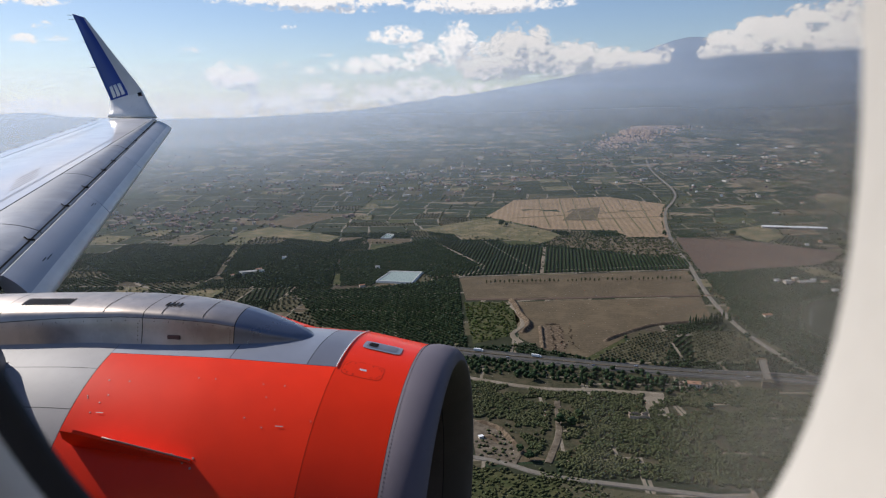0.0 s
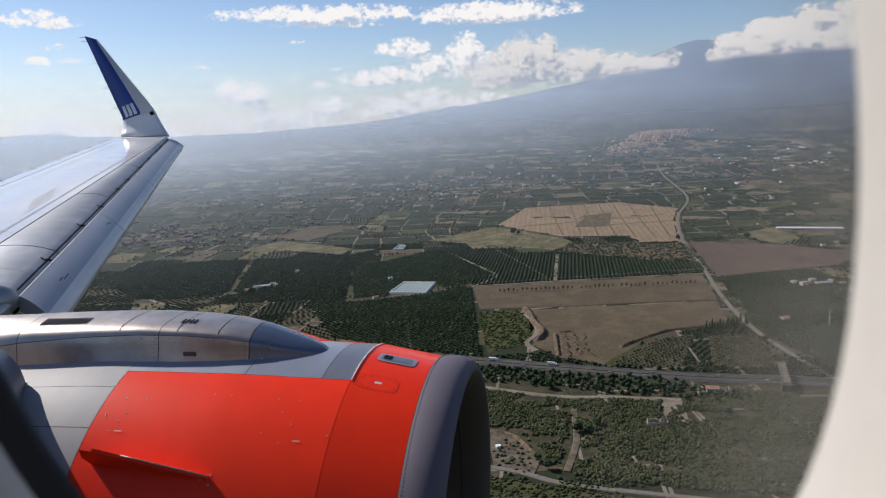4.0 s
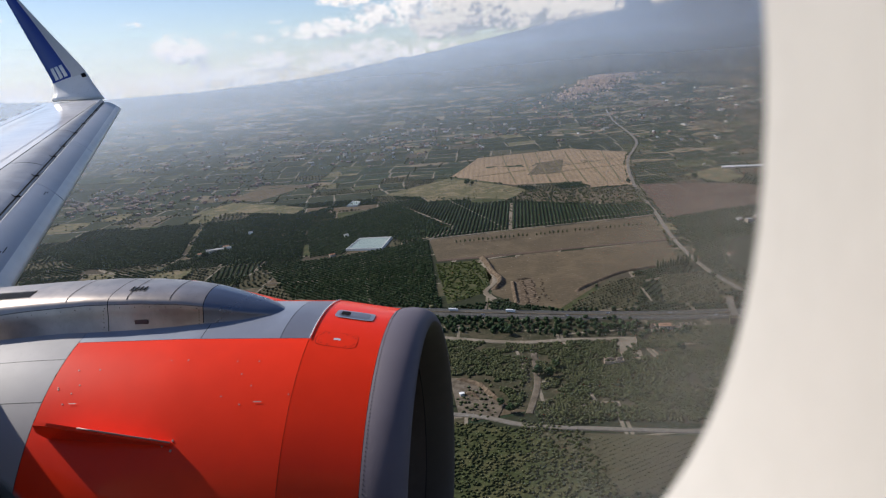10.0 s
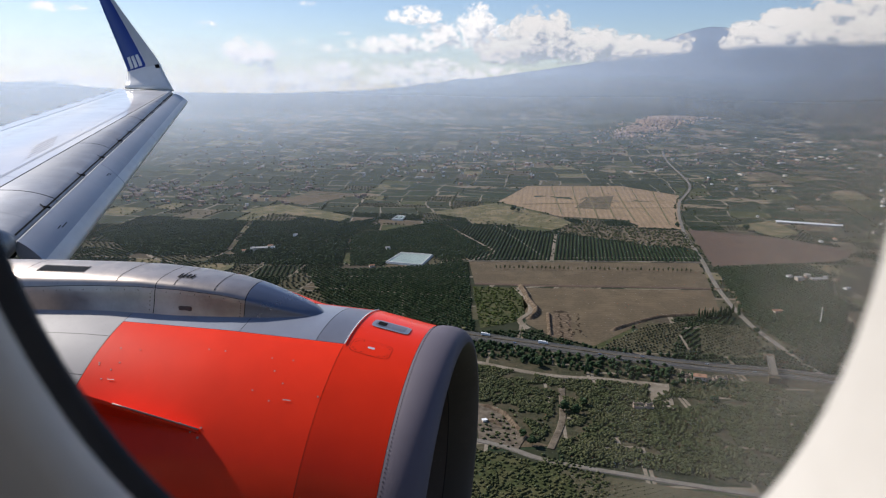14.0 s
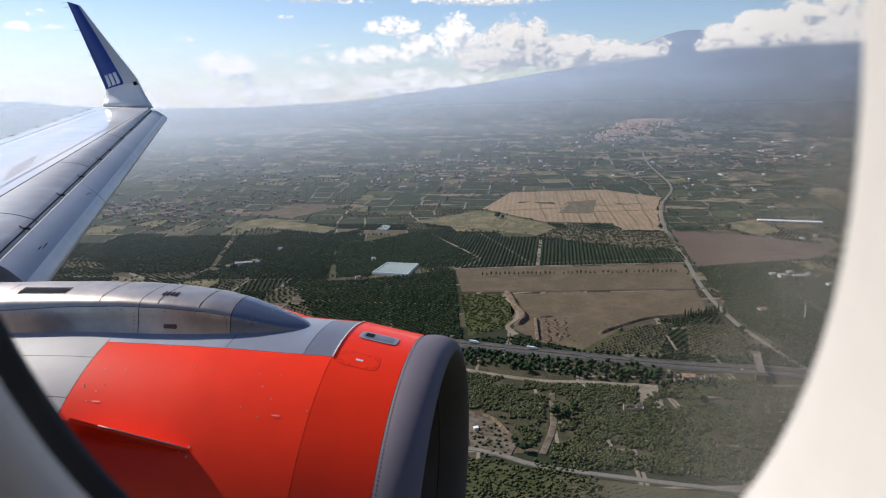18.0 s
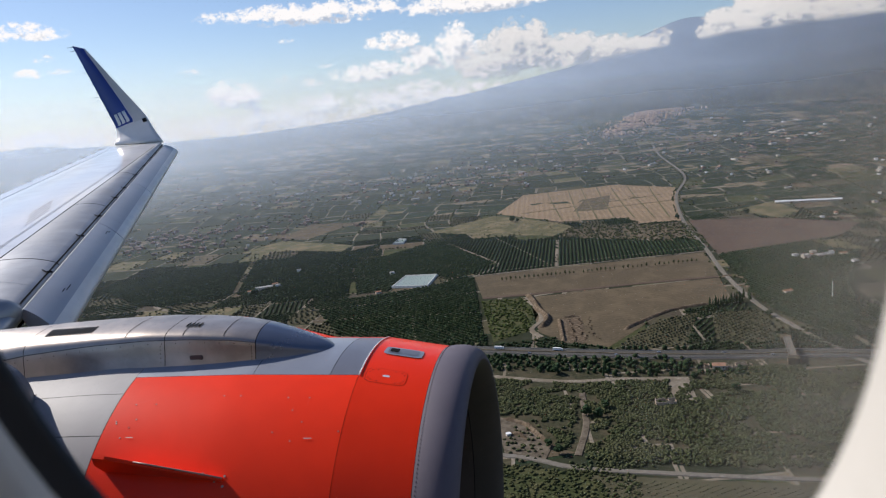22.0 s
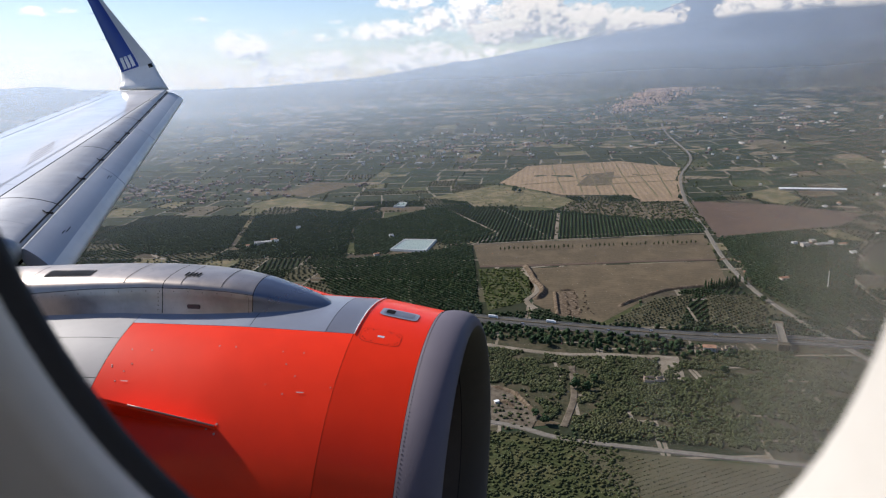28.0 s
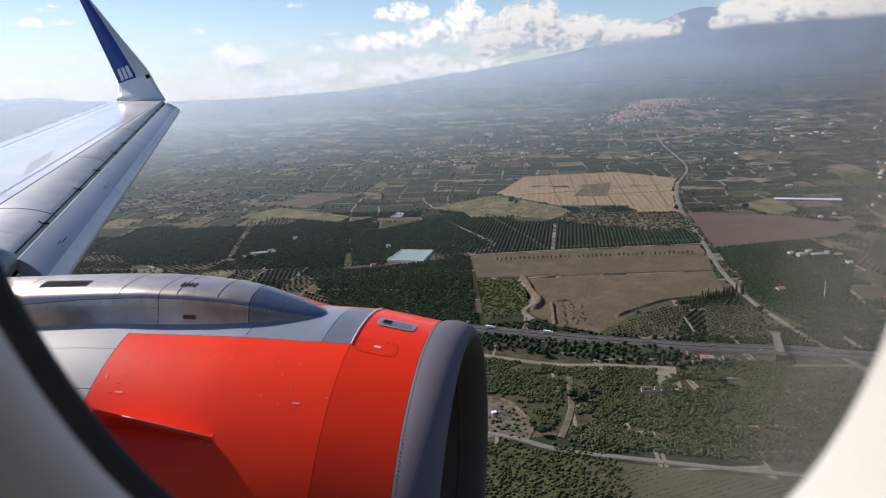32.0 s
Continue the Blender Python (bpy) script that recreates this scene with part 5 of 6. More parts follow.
scr = [p for p in ((rng.uniform(290, 600), rng.uniform(1360, 1640)) for _ in range(1500)) if inside(SCRUB_P, *p)]
tree_cloud("scrub_bushes", scr, 2.4, 1.1, BUSH, "scrubby bushes on dry ground", "bush", 28)
mdw = [p for p in ((rng.uniform(-30, 360), rng.uniform(1540, 1920)) for _ in range(160)) if inside(MEADOW_P, *p)]
tree_cloud("meadow_bushes", mdw, 1.8, 1.0, BUSH, "few dark bushes on the meadow", "bush", 29)
cane = [p for p in ((rng.uniform(60, 150), rng.uniform(870, 1075)) for _ in range(620)) if inside(GREEN_P, *p)]
tree_cloud("tall_weeds", cane, 2.0, 0.9, surface("weeds", (0.038, 0.058, 0.016), 0.9, island=0.6, grain=0.4, scale=0.4, tint=(0.065, 0.075, 0.026), patch=0.2, bump=0.6, bscale=0.8, spec=0.1), "bright green tall weeds", "weeds", 30)
reeds = [p for p in ((rng.uniform(20, 150), rng.uniform(420, 556)) for _ in range(1500)) if p[1] < 560 - (p[0] - 20) * 0.36]
tree_cloud("rough_grass_tufts", reeds, 1.7, 0.8, GRASS, "green rough grass tufts", "grass", 31)
vines = in_rows([(112, 514), (173, 496), (330, 450), (300, 400), (150, 300)], 20, 5.0, 2.6, rng)
tree_cloud("young_vines", vines, 0.9, 1.1, OLIVE, "low young vines in rows", "vines", 32)

# ---- trees that stand alone ----


def tree(kind, h, cr, material, label, seed):
    """A tapered trunk with limbs, and a crown of many leafy clumps."""
    r = random.Random(seed)
    ob = empty(kind, (0, 0, 0))
    bm = bmesh.new()
    bmesh.ops.create_cone(bm, cap_ends=True, segments=7, radius1=h * 0.035, radius2=h * 0.012, depth=h * 0.7, matrix=Matrix.Translation((0, 0, h * 0.35)))
    for i in range(4):
        a = TAU * i / 4 + r.random()
        m = Matrix.Translation((0, 0, h * (0.3 + 0.06 * i))) @ Matrix.Rotation(a, 4, "Z") @ Matrix.Rotation(0.8, 4, "Y") @ Matrix.Translation((0, 0, cr * 0.4))
        bmesh.ops.create_cone(bm, cap_ends=True, segments=5, radius1=h * 0.014, radius2=h * 0.006, depth=cr * 0.8, matrix=m)
    part("trunk", bm, BARK, ob)
    bm = bmesh.new()
    slim = kind == "cypress"
    for i in range(26):
        z = h * (0.12 + 0.86 * i / 26) if slim else h * r.uniform(0.38, 0.95)
        k = cr * (1 - (z / h) ** 2 * 0.85) if slim else cr * math.sqrt(max(0.08, 1 - ((z / h - 0.62) / 0.40) ** 2)) * r.uniform(0.2, 0.85)
        a = r.random() * TAU
        p = (math.cos(a) * k * (0.25 if slim else 1), math.sin(a) * k * (0.25 if slim else 1), z)
        s = (k * 0.85 if slim else cr * r.uniform(0.28, 0.48))
        v = bmesh.ops.create_icosphere(bm, subdivisions=1, radius=s, matrix=Matrix.Translation(p) @ Matrix.Rotation(r.random() * 6, 4, "Z") @ Matrix.Diagonal((1, 1, 1.3 if slim else 0.8, 1)))["verts"]
        for q in v:
            q.co += Vector((r.uniform(-1, 1), r.uniform(-1, 1), r.uniform(-1, 1))) * s * 0.22
    part("crown", bm, material, ob)
    return tagged(ob, label, "tree")


BARK = surface("bark", (0.09, 0.065, 0.045), 0.9, grain=0.3, scale=3)


def plant(proto, x, y, scale=1.0, turn=0.0, group=""):
    m = Matrix.Translation((x, y, far_z(x, y) + 0.35)) @ Matrix.Rotation(turn, 4, "Z") @ Matrix.Scale(scale, 4)
    made = copy_thing(proto, m)
    made.scale = (scale, scale, scale)
    return tagged(made, group=group)


r3 = random.Random(4)
palm = tree("young_tree", 7.5, 2.1, BUSH, "young round-crowned tree in a long row across the brown field", 3)
palm.location = (118, 1186, far_z(118, 1186) + 0.35)
tagged(palm, group="row of young trees")
for i in range(1, 44):
    if i in (17, 26, 33):
        continue
    x = 118 + i * 8.3 + r3.uniform(-0.8, 0.8)
    plant(palm, x, 1186 - (x - 118) * 0.02 + r3.uniform(-1, 1), r3.uniform(0.75, 1.15), r3.random() * 6, "row of young trees")
cyp = tree("cypress", 15, 2.2, LEAF, "slender dark cypress in a row by the country road", 5)
cyp.location = (392, 926, far_z(392, 926))
tagged(cyp, group="row of cypresses")
for i in range(1, 13):
    plant(cyp, 392 + i * 4.2 + r3.uniform(-0.6, 0.6), 926 + i * 0.5, r3.uniform(0.7, 1.25), r3.random() * 6, "row of cypresses")
for x, y in ((452, 948), (456, 936), (462, 952), (470, 905), (180, 722), (184, 730)):
    plant(cyp, x, y, r3.uniform(0.8, 1.1), r3.random() * 6, "row of cypresses")
oak = tree("tree", 17, 9, LEAF, "broad dark tree standing alone on the meadow", 8)
oak.location = (219, 1787, far_z(219, 1787))
plant(oak, 232, 1780, 0.55, 1.0)
for x, y, s in ((752, 1560, 0.9), (760, 1575, 0.7), (600, 1600, 0.6), (137, 628, 0.62), (148, 622, 0.55), (160, 640, 0.5), (128, 742, 0.6), (250, 720, 0.5), (445, 860, 0.5), (300, 645, 0.55), (95, 560, 0.5), (88, 574, 0.45), (-360, 1275, 0.6), (690, 1135, 0.5), (655, 1150, 0.55)):
    plant(oak, x, y, s, r3.random() * 6)

# ---- buildings ----


def gable(bm, w, d, h, rise_, over=0.5):
    z0, z1 = h, h + rise_
    a, b = w / 2 + over, d / 2 + over
    v = [bm.verts.new(p) for p in ((-a, -b, z0), (a, -b, z0), (a, b, z0), (-a, b, z0), (-a, 0, z1), (a, 0, z1), (-a, -b, z0 - 0.3), (a, -b, z0 - 0.3), (a, b, z0 - 0.3), (-a, b, z0 - 0.3))]
    for f in ((0, 1, 5, 4), (2, 3, 4, 5), (0, 4, 3), (1, 2, 5), (0, 6, 7, 1), (2, 8, 9, 3), (1, 7, 8, 2), (3, 9, 6, 0), (6, 9, 8, 7)):
        bm.faces.new([v[i] for i in f])


def house(kind, w, d, h, wall_m, roof_m, label, flat=False, category="house"):
    ob = empty(kind)
    bm = bmesh.new()
    box(bm, (0, 0, h / 2), (w, d, h))
    wall = part("wall", bm, wall_m, ob)
    bm = bmesh.new()
    if flat:
        for c, s in (((0, 0, h + 0.15), (w + 0.4, d + 0.4, 0.3)), ((0, -d / 2, h + 0.6), (w, 0.3, 0.7)), ((0, d / 2, h + 0.6), (w, 0.3, 0.7)), ((-w / 2, 0, h + 0.6), (0.3, d, 0.7)), ((w / 2, 0, h + 0.6), (0.3, d, 0.7))):
            box(bm, c, s)
    else:
        gable(bm, w, d, h, d * 0.2)
    part("roof", bm, roof_m, ob)
    k = max(2, int(w / 4))
    for i in range(k):
        bm = bmesh.new()
        box(bm, (-w / 2 + w * (i + 0.5) / k, -d / 2, h * 0.55), (1.3, 0.12, 1.5))
        part("window", bm, DARK, wall)
    return tagged(ob, label, category)


protos = [house("farmhouse", 12, 8, 4.5, PLASTER, TILE, "pale plastered farmhouse with a tiled roof"), house("flat_house", 11, 9, 6.5, PLASTER, ROOFGREY, "pale flat-roofed plastered country house", True),
          house("shed", 26, 9, 4, PLASTER, ROOFGREY, "long grey-roofed farm shed", category="shed"), house("white_house", 9, 7, 5, SHEETING, ROOFGREY, "small white flat-roofed house", True), house("brick_house", 10, 8, 6, PLASTER, TILE, "two-storey house with a tiled roof")]
used = set()


def build(k, x, y, turn, scale=1.0, group="scattered farm buildings"):
    z = far_z(x, y) + 0.2
    if k not in used:
        used.add(k)
        protos[k].matrix_basis = Matrix.Translation((x, y, z)) @ Matrix.Rotation(turn, 4, "Z")
        return tagged(protos[k], group=group)
    made = copy_thing(protos[k], Matrix.Translation((x, y, z)) @ Matrix.Rotation(turn, 4, "Z"))
    made.scale = (scale, scale, scale)
    return tagged(made, group=group)


for x, y, k, t in ((-369, 1291, 0, 0.3), (-352, 1303, 1, 0.3), (-345, 1318, 2, 0.2), (-331, 1337, 0, 0.5), (-360, 1312, 3, 0.3), (-322, 1322, 3, 0.1), (648, 1127, 1, 0.1), (662, 1138, 0, 0.4), (684, 1131, 2, 0.1), (704, 1144, 3, 0.3), (676, 1152, 1, 0.2), (640, 1146, 3, 0.2), (716, 1128, 0, 0.2),
                   (700, 1072, 3, 0.2), (309, 709, 0, -0.25), (-300, 1440, 3, 0.2), (-110, 1190, 0, 0.4), (-90, 1330, 3, 0.4), (520, 950, 0, 0.2)):
    build(k, x, y, t, r3.uniform(0.8, 1.15))


def hamlet(n, cx, cy, sx, sy, kinds_, scale=1.0, group="village houses"):
    for _ in range(n):
        x, y = r3.gauss(cx, sx), r3.gauss(cy, sy)
        if not taken(x, y) and math.hypot(x, y) < 4500:
            build(r3.choice(kinds_), x, y, r3.choice((0.1, 0.4, 1.2, 1.67)), scale * r3.uniform(0.6, 1.0), group)


hamlet(34, -640, 2080, 150, 110, (0, 1, 0, 4))
hamlet(24, -420, 2750, 260, 170, (0, 1, 2, 4), 1.1)
hamlet(40, -30, 2560, 230, 150, (0, 1, 2, 3), 1.2)
hamlet(26, 250, 2900, 200, 160, (0, 1, 2, 3), 1.2)
hamlet(34, 1150, 2300, 300, 330, (0, 1, 2, 3), 1.2)
hamlet(26, 1500, 3000, 300, 260, (0, 1, 2, 3), 1.3)
hamlet(16, 1000, 1450, 160, 140, (0, 1, 2, 3))
hamlet(10, -1150, 2500, 250, 250, (0, 1, 4))
# the hill town, far off: one mass of little blocks
vs, fs = [], []
while len(fs) < 6500:
    k, q = r3.gauss(0.52, 0.22), r3.gauss(0, 48)
    x, y = 900 + 560 * k - q * 0.67, 3330 + 500 * k + q * 0.74
    if math.hypot(x, y) < 4250 and r3.random() < 0.15 + 0.85 * (noise.noise(Vector((x, y, 1)) * 0.012) > -0.02):
        w, d, h, a = r3.uniform(2.5, 5.5), r3.uniform(2.5, 4.5), r3.uniform(5, 10), r3.choice((0.3, 0.7, 1.2, 1.9)) + r3.gauss(0, 0.1)
        z, b0, c, q = far_z(x, y), len(vs), math.cos(a), math.sin(a)
        for px, py, pz in ((-w, -d, -3), (w, -d, -3), (w, d, -3), (-w, d, -3), (-w, -d, h), (w, -d, h), (w, d, h), (-w, d, h)):
            vs.append((x + px * c - py * q, y + px * q + py * c, z + pz))
        fs += [tuple(b0 + i for i in f) for f in ((0, 1, 5, 4), (1, 2, 6, 5), (2, 3, 7, 6), (3, 0, 4, 7), (4, 5, 6, 7))]
WALLS = surface("town_walls", (0.36, 0.30, 0.24), 0.9, island=0.8, grain=0.3, scale=0.03, tint=(0.30, 0.20, 0.15), patch=3.0)
tagged(pydata("hill_town", vs, fs, WALLS), "dense pale hill town, far off", "town", kind="stuff")

# villages in the distance, each a mass of little roofs between trees
VILLAGE = surface("village_roofs", (0.13, 0.10, 0.085), 0.9, island=0.9, grain=0.2, scale=0.05)


def village(cx, cy, sx, sy, n):
    vs, fs, green = [], [], []
    for _ in range(n):
        x, y = r3.gauss(cx, sx), r3.gauss(cy, sy)
        if taken(x, y) or math.hypot(x, y) > 4600 or noise.noise(Vector((x, y, 6)) * 0.012) < 0.02:
            continue
        w, d, h, a = r3.uniform(4, 8), r3.uniform(3.5, 6), r3.uniform(3, 7), r3.choice((0.1, 0.35, 1.1, 1.67))
        z, b0, c, s = far_z(x, y), len(vs), math.cos(a), math.sin(a)
        for px, py, pz in ((-w, -d, 0), (w, -d, 0), (w, d, 0), (-w, d, 0), (-w, -d, h), (w, -d, h), (w, d, h), (-w, d, h), (-w, 0, h + 1.8), (w, 0, h + 1.8)):
            vs.append((x + px * c - py * s, y + px * s + py * c, z + pz))
        fs += [tuple(b0 + i for i in f) for f in ((0, 1, 5, 4), (1, 2, 6, 9, 5), (2, 3, 7, 6), (3, 0, 4, 8, 7), (4, 5, 9, 8), (6, 7, 8, 9))]
        if r3.random() < 0.7:
            green.append((x + r3.gauss(0, 14), y + r3.gauss(0, 14)))
    tagged(pydata("village", vs, fs, VILLAGE), "spread-out village of tiled and pale roofs", "village", kind="stuff")
    tree_cloud("village_trees", green, 4.2, 1.3, BUSH, "dark trees between village houses", "trees", n)


village(-640, 2040, 190, 110, 300)
village(-330, 2650, 330, 150, 170)
village(180, 2800, 330, 170, 150)
village(760, 3350, 300, 160, 200)
village(1300, 2900, 380, 260, 200)
village(-1000, 2900, 320, 240, 70)

# ---- diggings, ruin and yard clutter ----
EARTHWALL = surface("turned_earth", (0.085, 0.062, 0.042), 0.95, grain=0.35, scale=0.5, tint=(0.17, 0.13, 0.09), patch=0.4, bump=0.7, bscale=0.8, spec=0.1)
RUBBLE = surface("weathered_rubble", (0.30, 0.26, 0.21), 0.95, island=0.4, grain=0.3, scale=0.6, tint=(0.20, 0.17, 0.135), patch=0.5, bump=0.5, bscale=1.5)


def bank_of_earth(name, pts, w, h, label):
    """An eroded bank: one steep and one gentle side, with an uneven crest."""
    line = smooth_line(pts, 4)
    rows = []
    for i, p in enumerate(line):
        d = (line[min(i + 1, len(line) - 1)] - line[max(i - 1, 0)]).normalized()
        n = Vector((-d.y, d.x))
        e = min(1, i / 3, (len(line) - 1 - i) / 3)
        hh = h * e * (1 + 0.5 * noise.noise(Vector((p.x, p.y, 1)) * 0.15))
        rows.append([(*(p + n * w * k * (1 + 0.25 * noise.noise(Vector((p.x, p.y, k * 5)) * 0.12))), land(p.x, p.y, 0.3 + hh * z)) for k, z in ((-0.5, -0.2), (-0.32, 0.35), (-0.1, 0.9), (0.05, 1.0), (0.16, 0.5), (0.3, 0.1), (0.5, -0.2))])
    tagged(sheet(name, rows, EARTHWALL), label, "bank", kind="structure")


bank_of_earth("earth_bank", [(150, 1085), (153, 1030), (153, 997), (158, 965), (155, 935), (140, 908)], 15, 5, "eroded dark bank between green patch and field")
bank_of_earth("earth_bank", [(174, 940), (168, 900), (160, 842)], 9, 3.5, "dug earth bank of a trench")
bank_of_earth("earth_bank", [(176, 944), (205, 943)], 7, 3, "dug earth bank at a trench end")
bank_of_earth("earth_bank", [(247, 866), (299, 905), (343, 929), (400, 938)], 11, 3, "low overgrown bank along the ploughed field")
bank_of_earth("earth_bank", [(52, 642), (74, 622), (84, 595), (92, 574)], 8, 3.5, "eroded bank beside the dirt yard")
bank_of_earth("earth_bank", [(50, 610), (64, 604), (72, 590)], 9, 3, "heap of dug earth in the yard")
bank_of_earth("earth_bank", [(470, 1072), (500, 1060), (480, 985)], 8, 2, "low earth bank at the field corner")
field("trench_floor", [(172, 938), (206, 938), (188, 832), (160, 842)], EARTHWALL, "turned dark earth of a trench", 0.55)
heaps = [(176 + 26 * (k % 3) / 2 + r3.gauss(0, 2), 842 + (k // 3) * 7.5 + r3.gauss(0, 1.5)) for k in range(39)]
tree_cloud("earth_heaps", [(x + (y - 842) * 0.13, y) for x, y in heaps], 1.9, 0.7, EARTHWALL, "rows of dug earth heaps", "earth", 51)


def ruin(w, d, h, label):
    """Roofless walls with broken tops and openings."""
    ob = empty("ruin")
    for (cx, cy, lw, turn) in ((0, -d / 2, w, 0), (0, d / 2, w, 0), (-w / 2, 0, d, 1), (w / 2, 0, d, 1), (w * 0.15, 0, d, 1)):
        bm = bmesh.new()
        k = 6
        for i in range(k):
            hh = h * r3.uniform(0.35, 1.0)
            u = (i + 0.5) / k * lw - lw / 2
            box(bm, (cx, cy + u, hh / 2) if turn else (cx + u, cy, hh / 2), (0.5, lw / k - 0.05, hh) if turn else (lw / k - 0.05, 0.5, hh))
        part("wall", bm, RUBBLE, ob)
    return tagged(ob, label, "ruin")


ru = ruin(20, 9, 5, "roofless stone ruin beside a bare yard")
ru.matrix_basis = Matrix.Translation((222, 637, land(222, 637) + 0.3)) @ Matrix.Rotation(-0.2, 4, "Z")
for x, y, t in ((300, 718, 0.3), (322, 706, 0.2), (336, 712, -0.2)):
    made = copy_thing(ru, Matrix.Translation((x, y, 0.4)) @ Matrix.Rotation(t, 4, "Z"))
    made.scale = (0.6, 0.6, 0.6)
    tagged(made, "low broken walls of a farm ruin", "ruin")
tree_cloud("rubble", [(r3.gauss(318, 17), r3.gauss(712, 6)) for _ in range(140)] + [(r3.gauss(250, 6), r3.gauss(650, 12)) for _ in range(30)] + [(r3.gauss(64, 12), r3.gauss(598, 18)) for _ in range(40)], 0.8, 0.8, RUBBLE, "heaps of pale rubble and scrap", "rubble", 52)
tree_cloud("yard_shrubs", [(r3.gauss(66, 14), r3.gauss(600, 24)) for _ in range(70)] + [(r3.uniform(100, 172), r3.gauss(532, 6)) for _ in range(110)], 1.8, 1.0, BUSH, "shrubs and reeds by the yard and lane", "shrub", 53)
shed = empty("hut", (54, 604, 0))
bm = bmesh.new()
box(bm, (54, 604, 1.6), (4.5, 3.5, 2.6), 0.3)
held(part("wall", bm, PLASTER), shed)
bm = bmesh.new()
box(bm, (54, 604, 3.05), (5.2, 4.2, 0.25), 0.3)
held(part("roof", bm, SHEETING), shed)
tagged(shed, "small white-roofed hut in the dirt yard", "hut")

# long glasshouse, low sheds
gh = empty("greenhouse", (951, 1647, land(951, 1647)))
mm = Matrix.Translation((951, 1647, land(951, 1647))) @ Matrix.Rotation(-0.34, 4, "Z")
bm = bmesh.new()
box(bm, (0, 0, 2.2), (150, 13, 4.4), m=mm)
held(part("wall", bm, PLASTER), gh)
bm = bmesh.new()
gable(bm, 150, 13, 4.4, 2.5)
bmesh.ops.transform(bm, matrix=mm, verts=bm.verts[:])
held(part("roof", bm, SHEETING), gh)
tagged(gh, "long white-roofed greenhouse beside a meadow", "greenhouse")

# ---- bridge and vehicles on the motorway ----
br = empty("overpass", (405, 733, 8))
bm = bmesh.new()
mm = Matrix.Translation((404, 733, 0)) @ Matrix.Rotation(-0.38, 4, "Z")
box(bm, (0, 0, 8), (8, 62, 1.0), m=mm)
held(part("deck", bm, LANE), br)
for s in (-3.8, 3.8):
    bm = bmesh.new()
    box(bm, (s, 0, 9.0), (0.4, 62, 1.1), m=mm)
    held(part("parapet", bm, LANE), br)
for s in (-17, 17):
    bm = bmesh.new()
    box(bm, (0, s, 3.9), (6, 1.2, 7.8), m=mm)
    held(part("pier", bm, LANE), br)
for s in (-34, 34):
    bm = bmesh.new()
    box(bm, (0, s, 4.0), (12, 10, 8.2), m=mm)
    held(part("abutment", bm, SCRUB), br)
tagged(br, "pale concrete overpass across the motorway", "bridge")


def vehicle(kind, length, h, body_m, label):
    ob = empty(kind)
    bm = bmesh.new()
    if kind == "truck":
        box(bm, (-1.2, 0, 2.3), (length - 3, 2.5, 2.9), bevel=0.08)
    else:
        box(bm, (0, 0, 0.75), (length, 1.75, 0.75), bevel=0.15)
        box(bm, (-0.2, 0, 1.3), (length * 0.55, 1.55, 0.55), bevel=0.2)
    body = part("body", bm, body_m, ob)
    if kind == "truck":
        bm = bmesh.new()
        box(bm, (length / 2 - 1.2, 0, 1.7), (2.2, 2.4, 2.6), bevel=0.15)
        part("cab", bm, SHEETING, ob)
    for x in (-length * 0.33, length * 0.33):
        for y in (-0.8, 0.8):
            bm = bmesh.new()
            bmesh.ops.create_cone(bm, cap_ends=True, segments=14, radius1=0.38, radius2=0.38, depth=0.3, matrix=Matrix.Translation((x, y, 0.38)) @ Matrix.Rotation(math.pi / 2, 4, "X"))
            part("wheel", bm, RUBBER, ob)
    return tagged(ob, label, kind)


lorry = vehicle("truck", 13, 4, SHEETING, "white box truck on the motorway")
car = vehicle("car", 4.4, 1.5, GREY, "small grey car on the motorway")


def drive(proto, i, off, first=False):
    p, q = hl[i], hl[i + 1]
    d = (q - p).normalized()
    p = p + Vector((-d.y, d.x)) * off
    m = Matrix.Translation((p.x, p.y, 1.6)) @ Matrix.Rotation(math.atan2(d.y, d.x), 4, "Z")
    if first:
        proto.matrix_basis = m
    else:
        copy_thing(proto, m)


at = [min(range(len(hl) - 1), key=lambda i: abs(hl[i].x - x)) for x in (72, 141, 330, 210, 262, 385, 110, -20)]
drive(lorry, at[0], 5, True)
drive(lorry, at[1], 5)
drive(car, at[2], 5, True)
for i, off in ((3, -5), (4, 5), (5, -6), (6, -7), (7, 5)):
    drive(car, at[i], off)
# a pale mast in the grove
bm = bmesh.new()
bmesh.ops.create_cone(bm, cap_ends=True, segments=8, radius1=0.6, radius2=0.3, depth=26, matrix=Matrix.Translation((560, 905, 13)))
tagged(part("mast", bm, SHEETING), "tall pale mast standing in the grove", "mast")
# dividing tracks in the stubble, paths in the groves
for a, b in (((392, 1735), (470, 2238)), ((470, 1680), (566, 2242)), ((560, 1640), (660, 2210)), ((260, 1905), (700, 1990)), ((400, 1850), (740, 1880)), ((345, 1745), (400, 2236)), ((430, 1700), (515, 2240)), ((515, 1660), (612, 2240)), ((590, 1620), (715, 2150))):
    road("furrow", [a, b], 3.2, MEADOW, "dark dividing furrow in the stubble", 1.2)
for a, b in (((80, 1262), (548, 1292)), ((150, 1590), (225, 1260)), ((-225, 1120), (66, 1130)), ((-210, 1060), (64, 1010)), ((-60, 1185), (-40, 905)), ((-190, 1330), (100, 1360))):
    road("grove_path", [a, ((a[0] + b[0]) / 2 + 3, (a[1] + b[1]) / 2), b], 3.2, DIRT, "thin pale path between grove rows", 0.9)
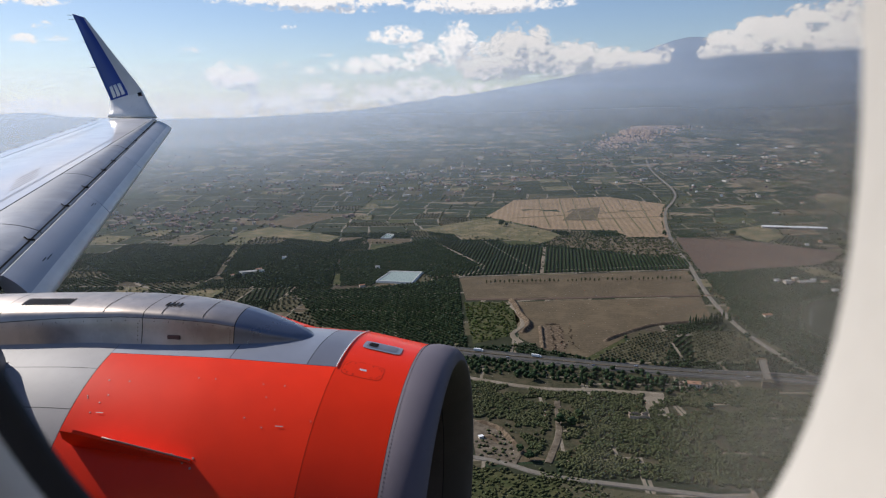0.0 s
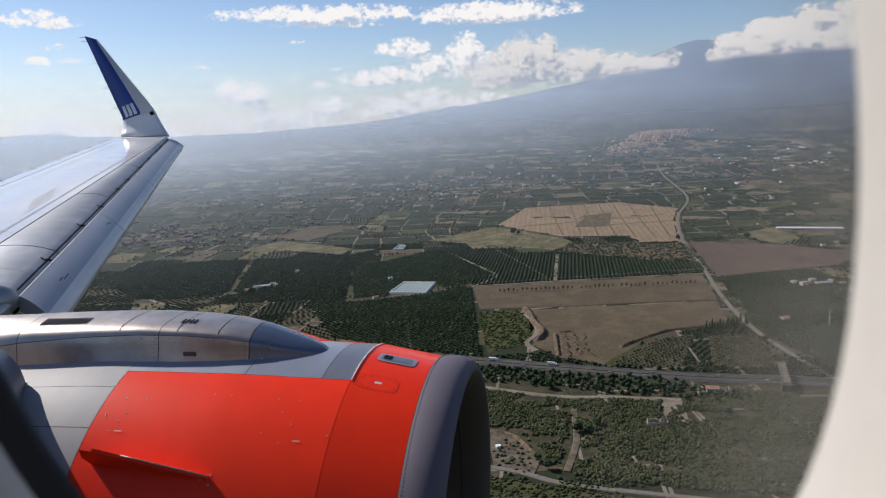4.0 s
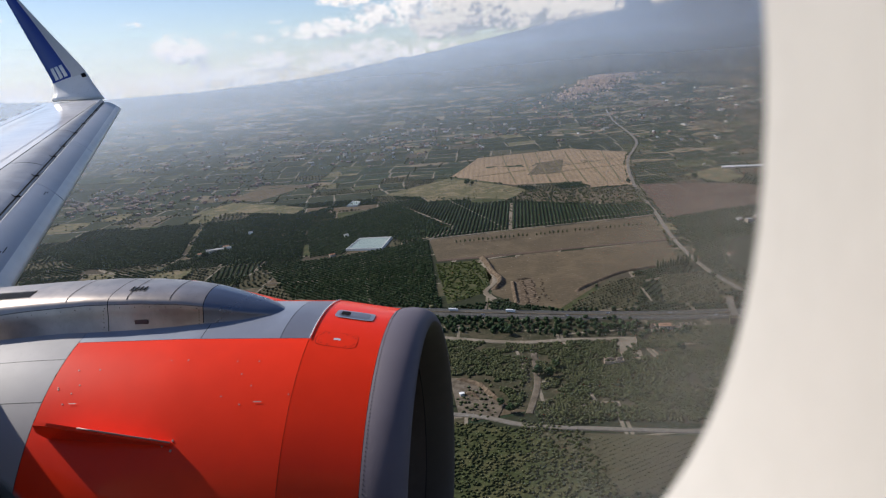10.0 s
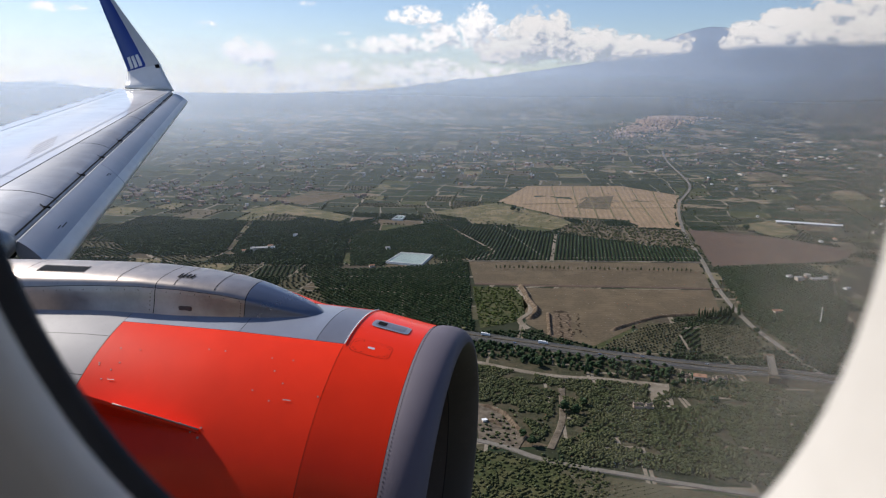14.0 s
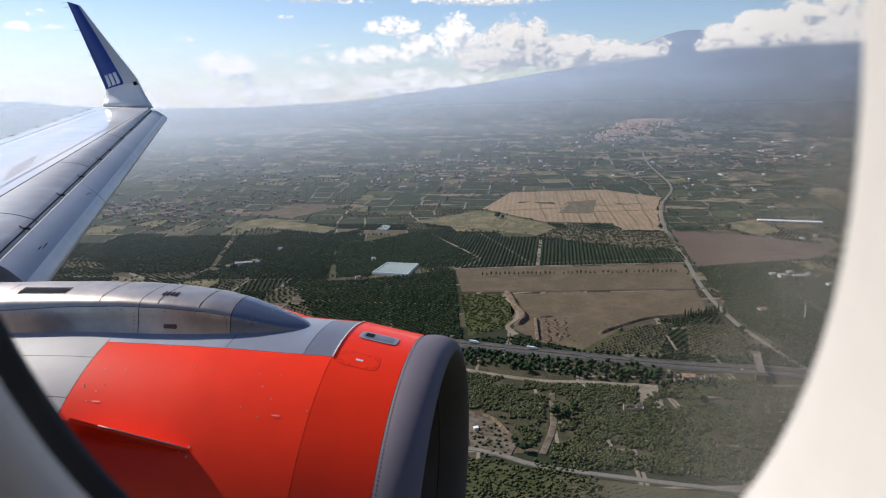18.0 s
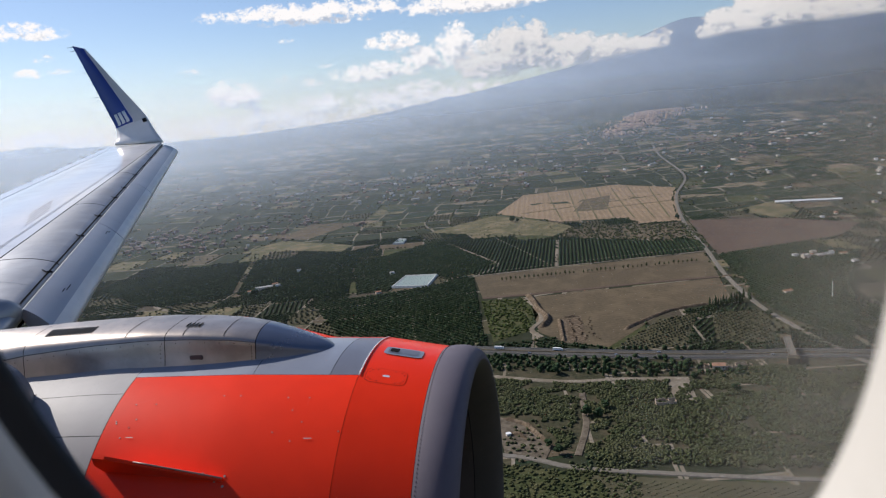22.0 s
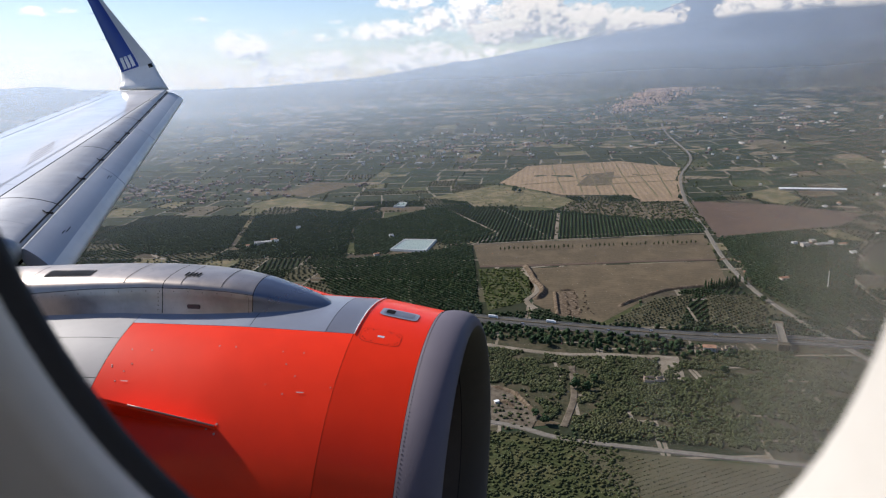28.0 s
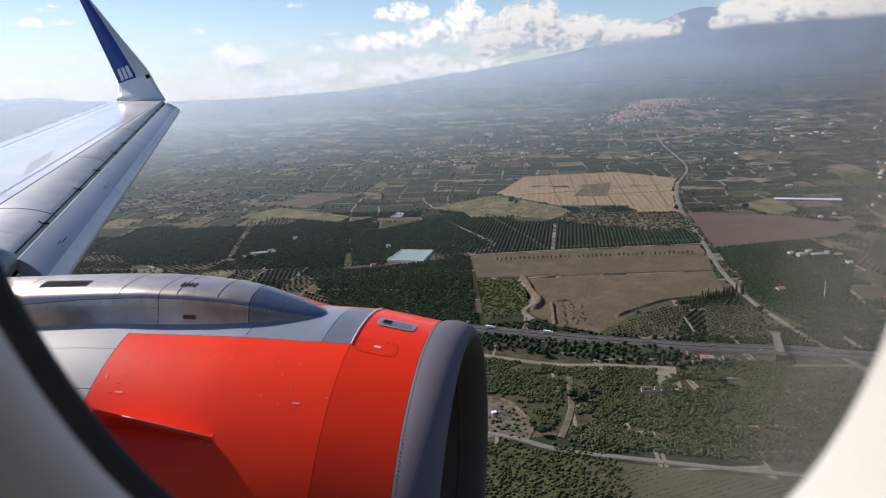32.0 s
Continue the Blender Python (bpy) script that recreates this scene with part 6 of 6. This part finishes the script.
# ---- the mountain ----
VOLCANO = surface("hazy_slopes", (0.085, 0.09, 0.075), 0.95, grain=0.4, scale=0.02, tint=(0.05, 0.06, 0.05), patch=0.15, bump=1.0, bscale=0.006, spec=0.05)
SKYLINE = [(-60, 0.1), (-33, 0.0), (-29, 0.1), (-27, -0.2), (-22, -0.55), (-14, -0.55), (-10.8, -0.45), (-6, -0.2), (-4.3, -0.05), (-1.6, 0.25), (-0.6, 0.5), (0.3, 0.45), (1.5, 0.7), (2.3, 0.95), (2.9, 0.82), (5.5, 1.15), (8, 1.55), (12.4, 2.2), (15, 2.95), (17.5, 3.75), (19.3, 4.35), (20.4, 4.72), (21.4, 4.92), (22.6, 4.9), (24, 4.6), (27, 4.25), (32, 3.8), (40, 3.1), (50, 2.2), (70, 0.8)]


def skyline(az):
    for (a, ea), (b, eb) in zip(SKYLINE, SKYLINE[1:]):
        if az <= b:
            k = max(0, (az - a) / (b - a))
            return ea + (eb - ea) * k
    return 0.2


def ridge(az):
    return skyline(az) + 0.05 * noise.noise(Vector((az * 0.5, 0, 3))) + 0.03 * noise.noise(Vector((az * 2.0, 0, 5)))


rows = []
for k in span(0, 1, 24):
    row = []
    for az in span(-60, 70, 260):
        r = 4300 + 650 * k
        e = ridge(az)
        top = 320 + 4950 * math.tan(radians(e))
        z = rise(4300) - 15 + (top - rise(4300) + 15) * k ** 1.05 + (30 * noise.noise(Vector((az * 0.35, k * 3, 0))) + 16 * noise.noise(Vector((az * 1.1, k * 6, 4)))) * k * (1 - k) * 2
        a = radians(az)
        row.append((r * math.sin(a), r * math.cos(a), z))
    rows.append(row)
tagged(sheet("mountain", rows, VOLCANO), "high blue-grey volcano with a long flank, in haze", "mountain", kind="structure")

# ---- haze imitated by tinted sheets over the plain, the farthest cut to the volcano ----
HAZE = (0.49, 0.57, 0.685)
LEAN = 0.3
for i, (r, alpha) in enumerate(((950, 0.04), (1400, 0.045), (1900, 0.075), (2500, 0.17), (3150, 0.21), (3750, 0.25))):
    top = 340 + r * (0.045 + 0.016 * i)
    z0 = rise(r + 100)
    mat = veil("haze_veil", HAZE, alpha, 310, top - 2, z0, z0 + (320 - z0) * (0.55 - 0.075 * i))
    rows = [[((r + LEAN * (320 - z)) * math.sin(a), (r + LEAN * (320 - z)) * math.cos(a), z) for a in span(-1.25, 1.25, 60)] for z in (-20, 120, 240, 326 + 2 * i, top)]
    tagged(sheet("haze_sheet", rows, mat), "bluish see-through sheet imitating haze over the plain", "haze", kind="stuff")
# paints haze on the volcano: a tinted sheet that follows its ridge
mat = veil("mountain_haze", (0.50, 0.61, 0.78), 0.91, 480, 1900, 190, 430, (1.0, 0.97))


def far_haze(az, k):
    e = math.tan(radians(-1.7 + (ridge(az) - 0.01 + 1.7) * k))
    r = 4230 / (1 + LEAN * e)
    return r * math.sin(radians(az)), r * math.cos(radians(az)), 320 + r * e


tagged(sheet("haze_sheet", [[far_haze(az, k) for az in span(-60, 70, 260)] for k in span(0, 1, 4)], mat), "dense bluish sheet imitating haze, cut to the mountain ridge", "haze", kind="stuff")

# ---- cumulus clouds that hide the volcano's flank ----
CUMULUS = bpy.data.materials.new("cumulus")
CUMULUS.use_nodes = True
n = Nodes(CUMULUS.node_tree)
aim = n.vmath("NORMALIZE", n.vmath("SUBTRACT", n.n("ShaderNodeNewGeometry").outputs["Position"], tuple(EYE)))
mask, white = cloud_look(n, aim, FRONT_CLOUD)
up = n.math("MULTIPLY", n.math("ARCSINE", n.n("ShaderNodeSeparateXYZ", {0: aim}).outputs[2]), 57.2958)
over = n.n("ShaderNodeSeparateXYZ", {0: aim})
turn = n.math("MULTIPLY", n.math("MINIMUM", n.math("MULTIPLY", n.math("ARCTAN2", over.outputs[0], over.outputs[1]), 57.2958), 25.0), 0.1)
mask = n.math("MULTIPLY", mask, n.ramp(n.math("SUBTRACT", up, turn), 0.75, 1.35, 0.0, 0.96))          # the bases melt into the haze
glow = n.n("ShaderNodeEmission", {0: white, 1: 0.067})
n.n("ShaderNodeOutputMaterial", {0: n.n("ShaderNodeMixShader", {0: mask, 1: n.n("ShaderNodeBsdfTransparent").outputs[0], 2: glow.outputs[0]}).outputs[0]})
arc = [[(3900 * math.sin(radians(az)), 3900 * math.cos(radians(az)), 320 + 3900 * math.tan(radians(e))) for az in span(3, 75, 48)] for e in span(1.6, 9.5, 6)]
cloud = tagged(sheet("cumulus_cloud", arc, CUMULUS), "white cumulus clouds with grey bases round the volcano", "cloud", kind="structure")
cloud.visible_shadow = False
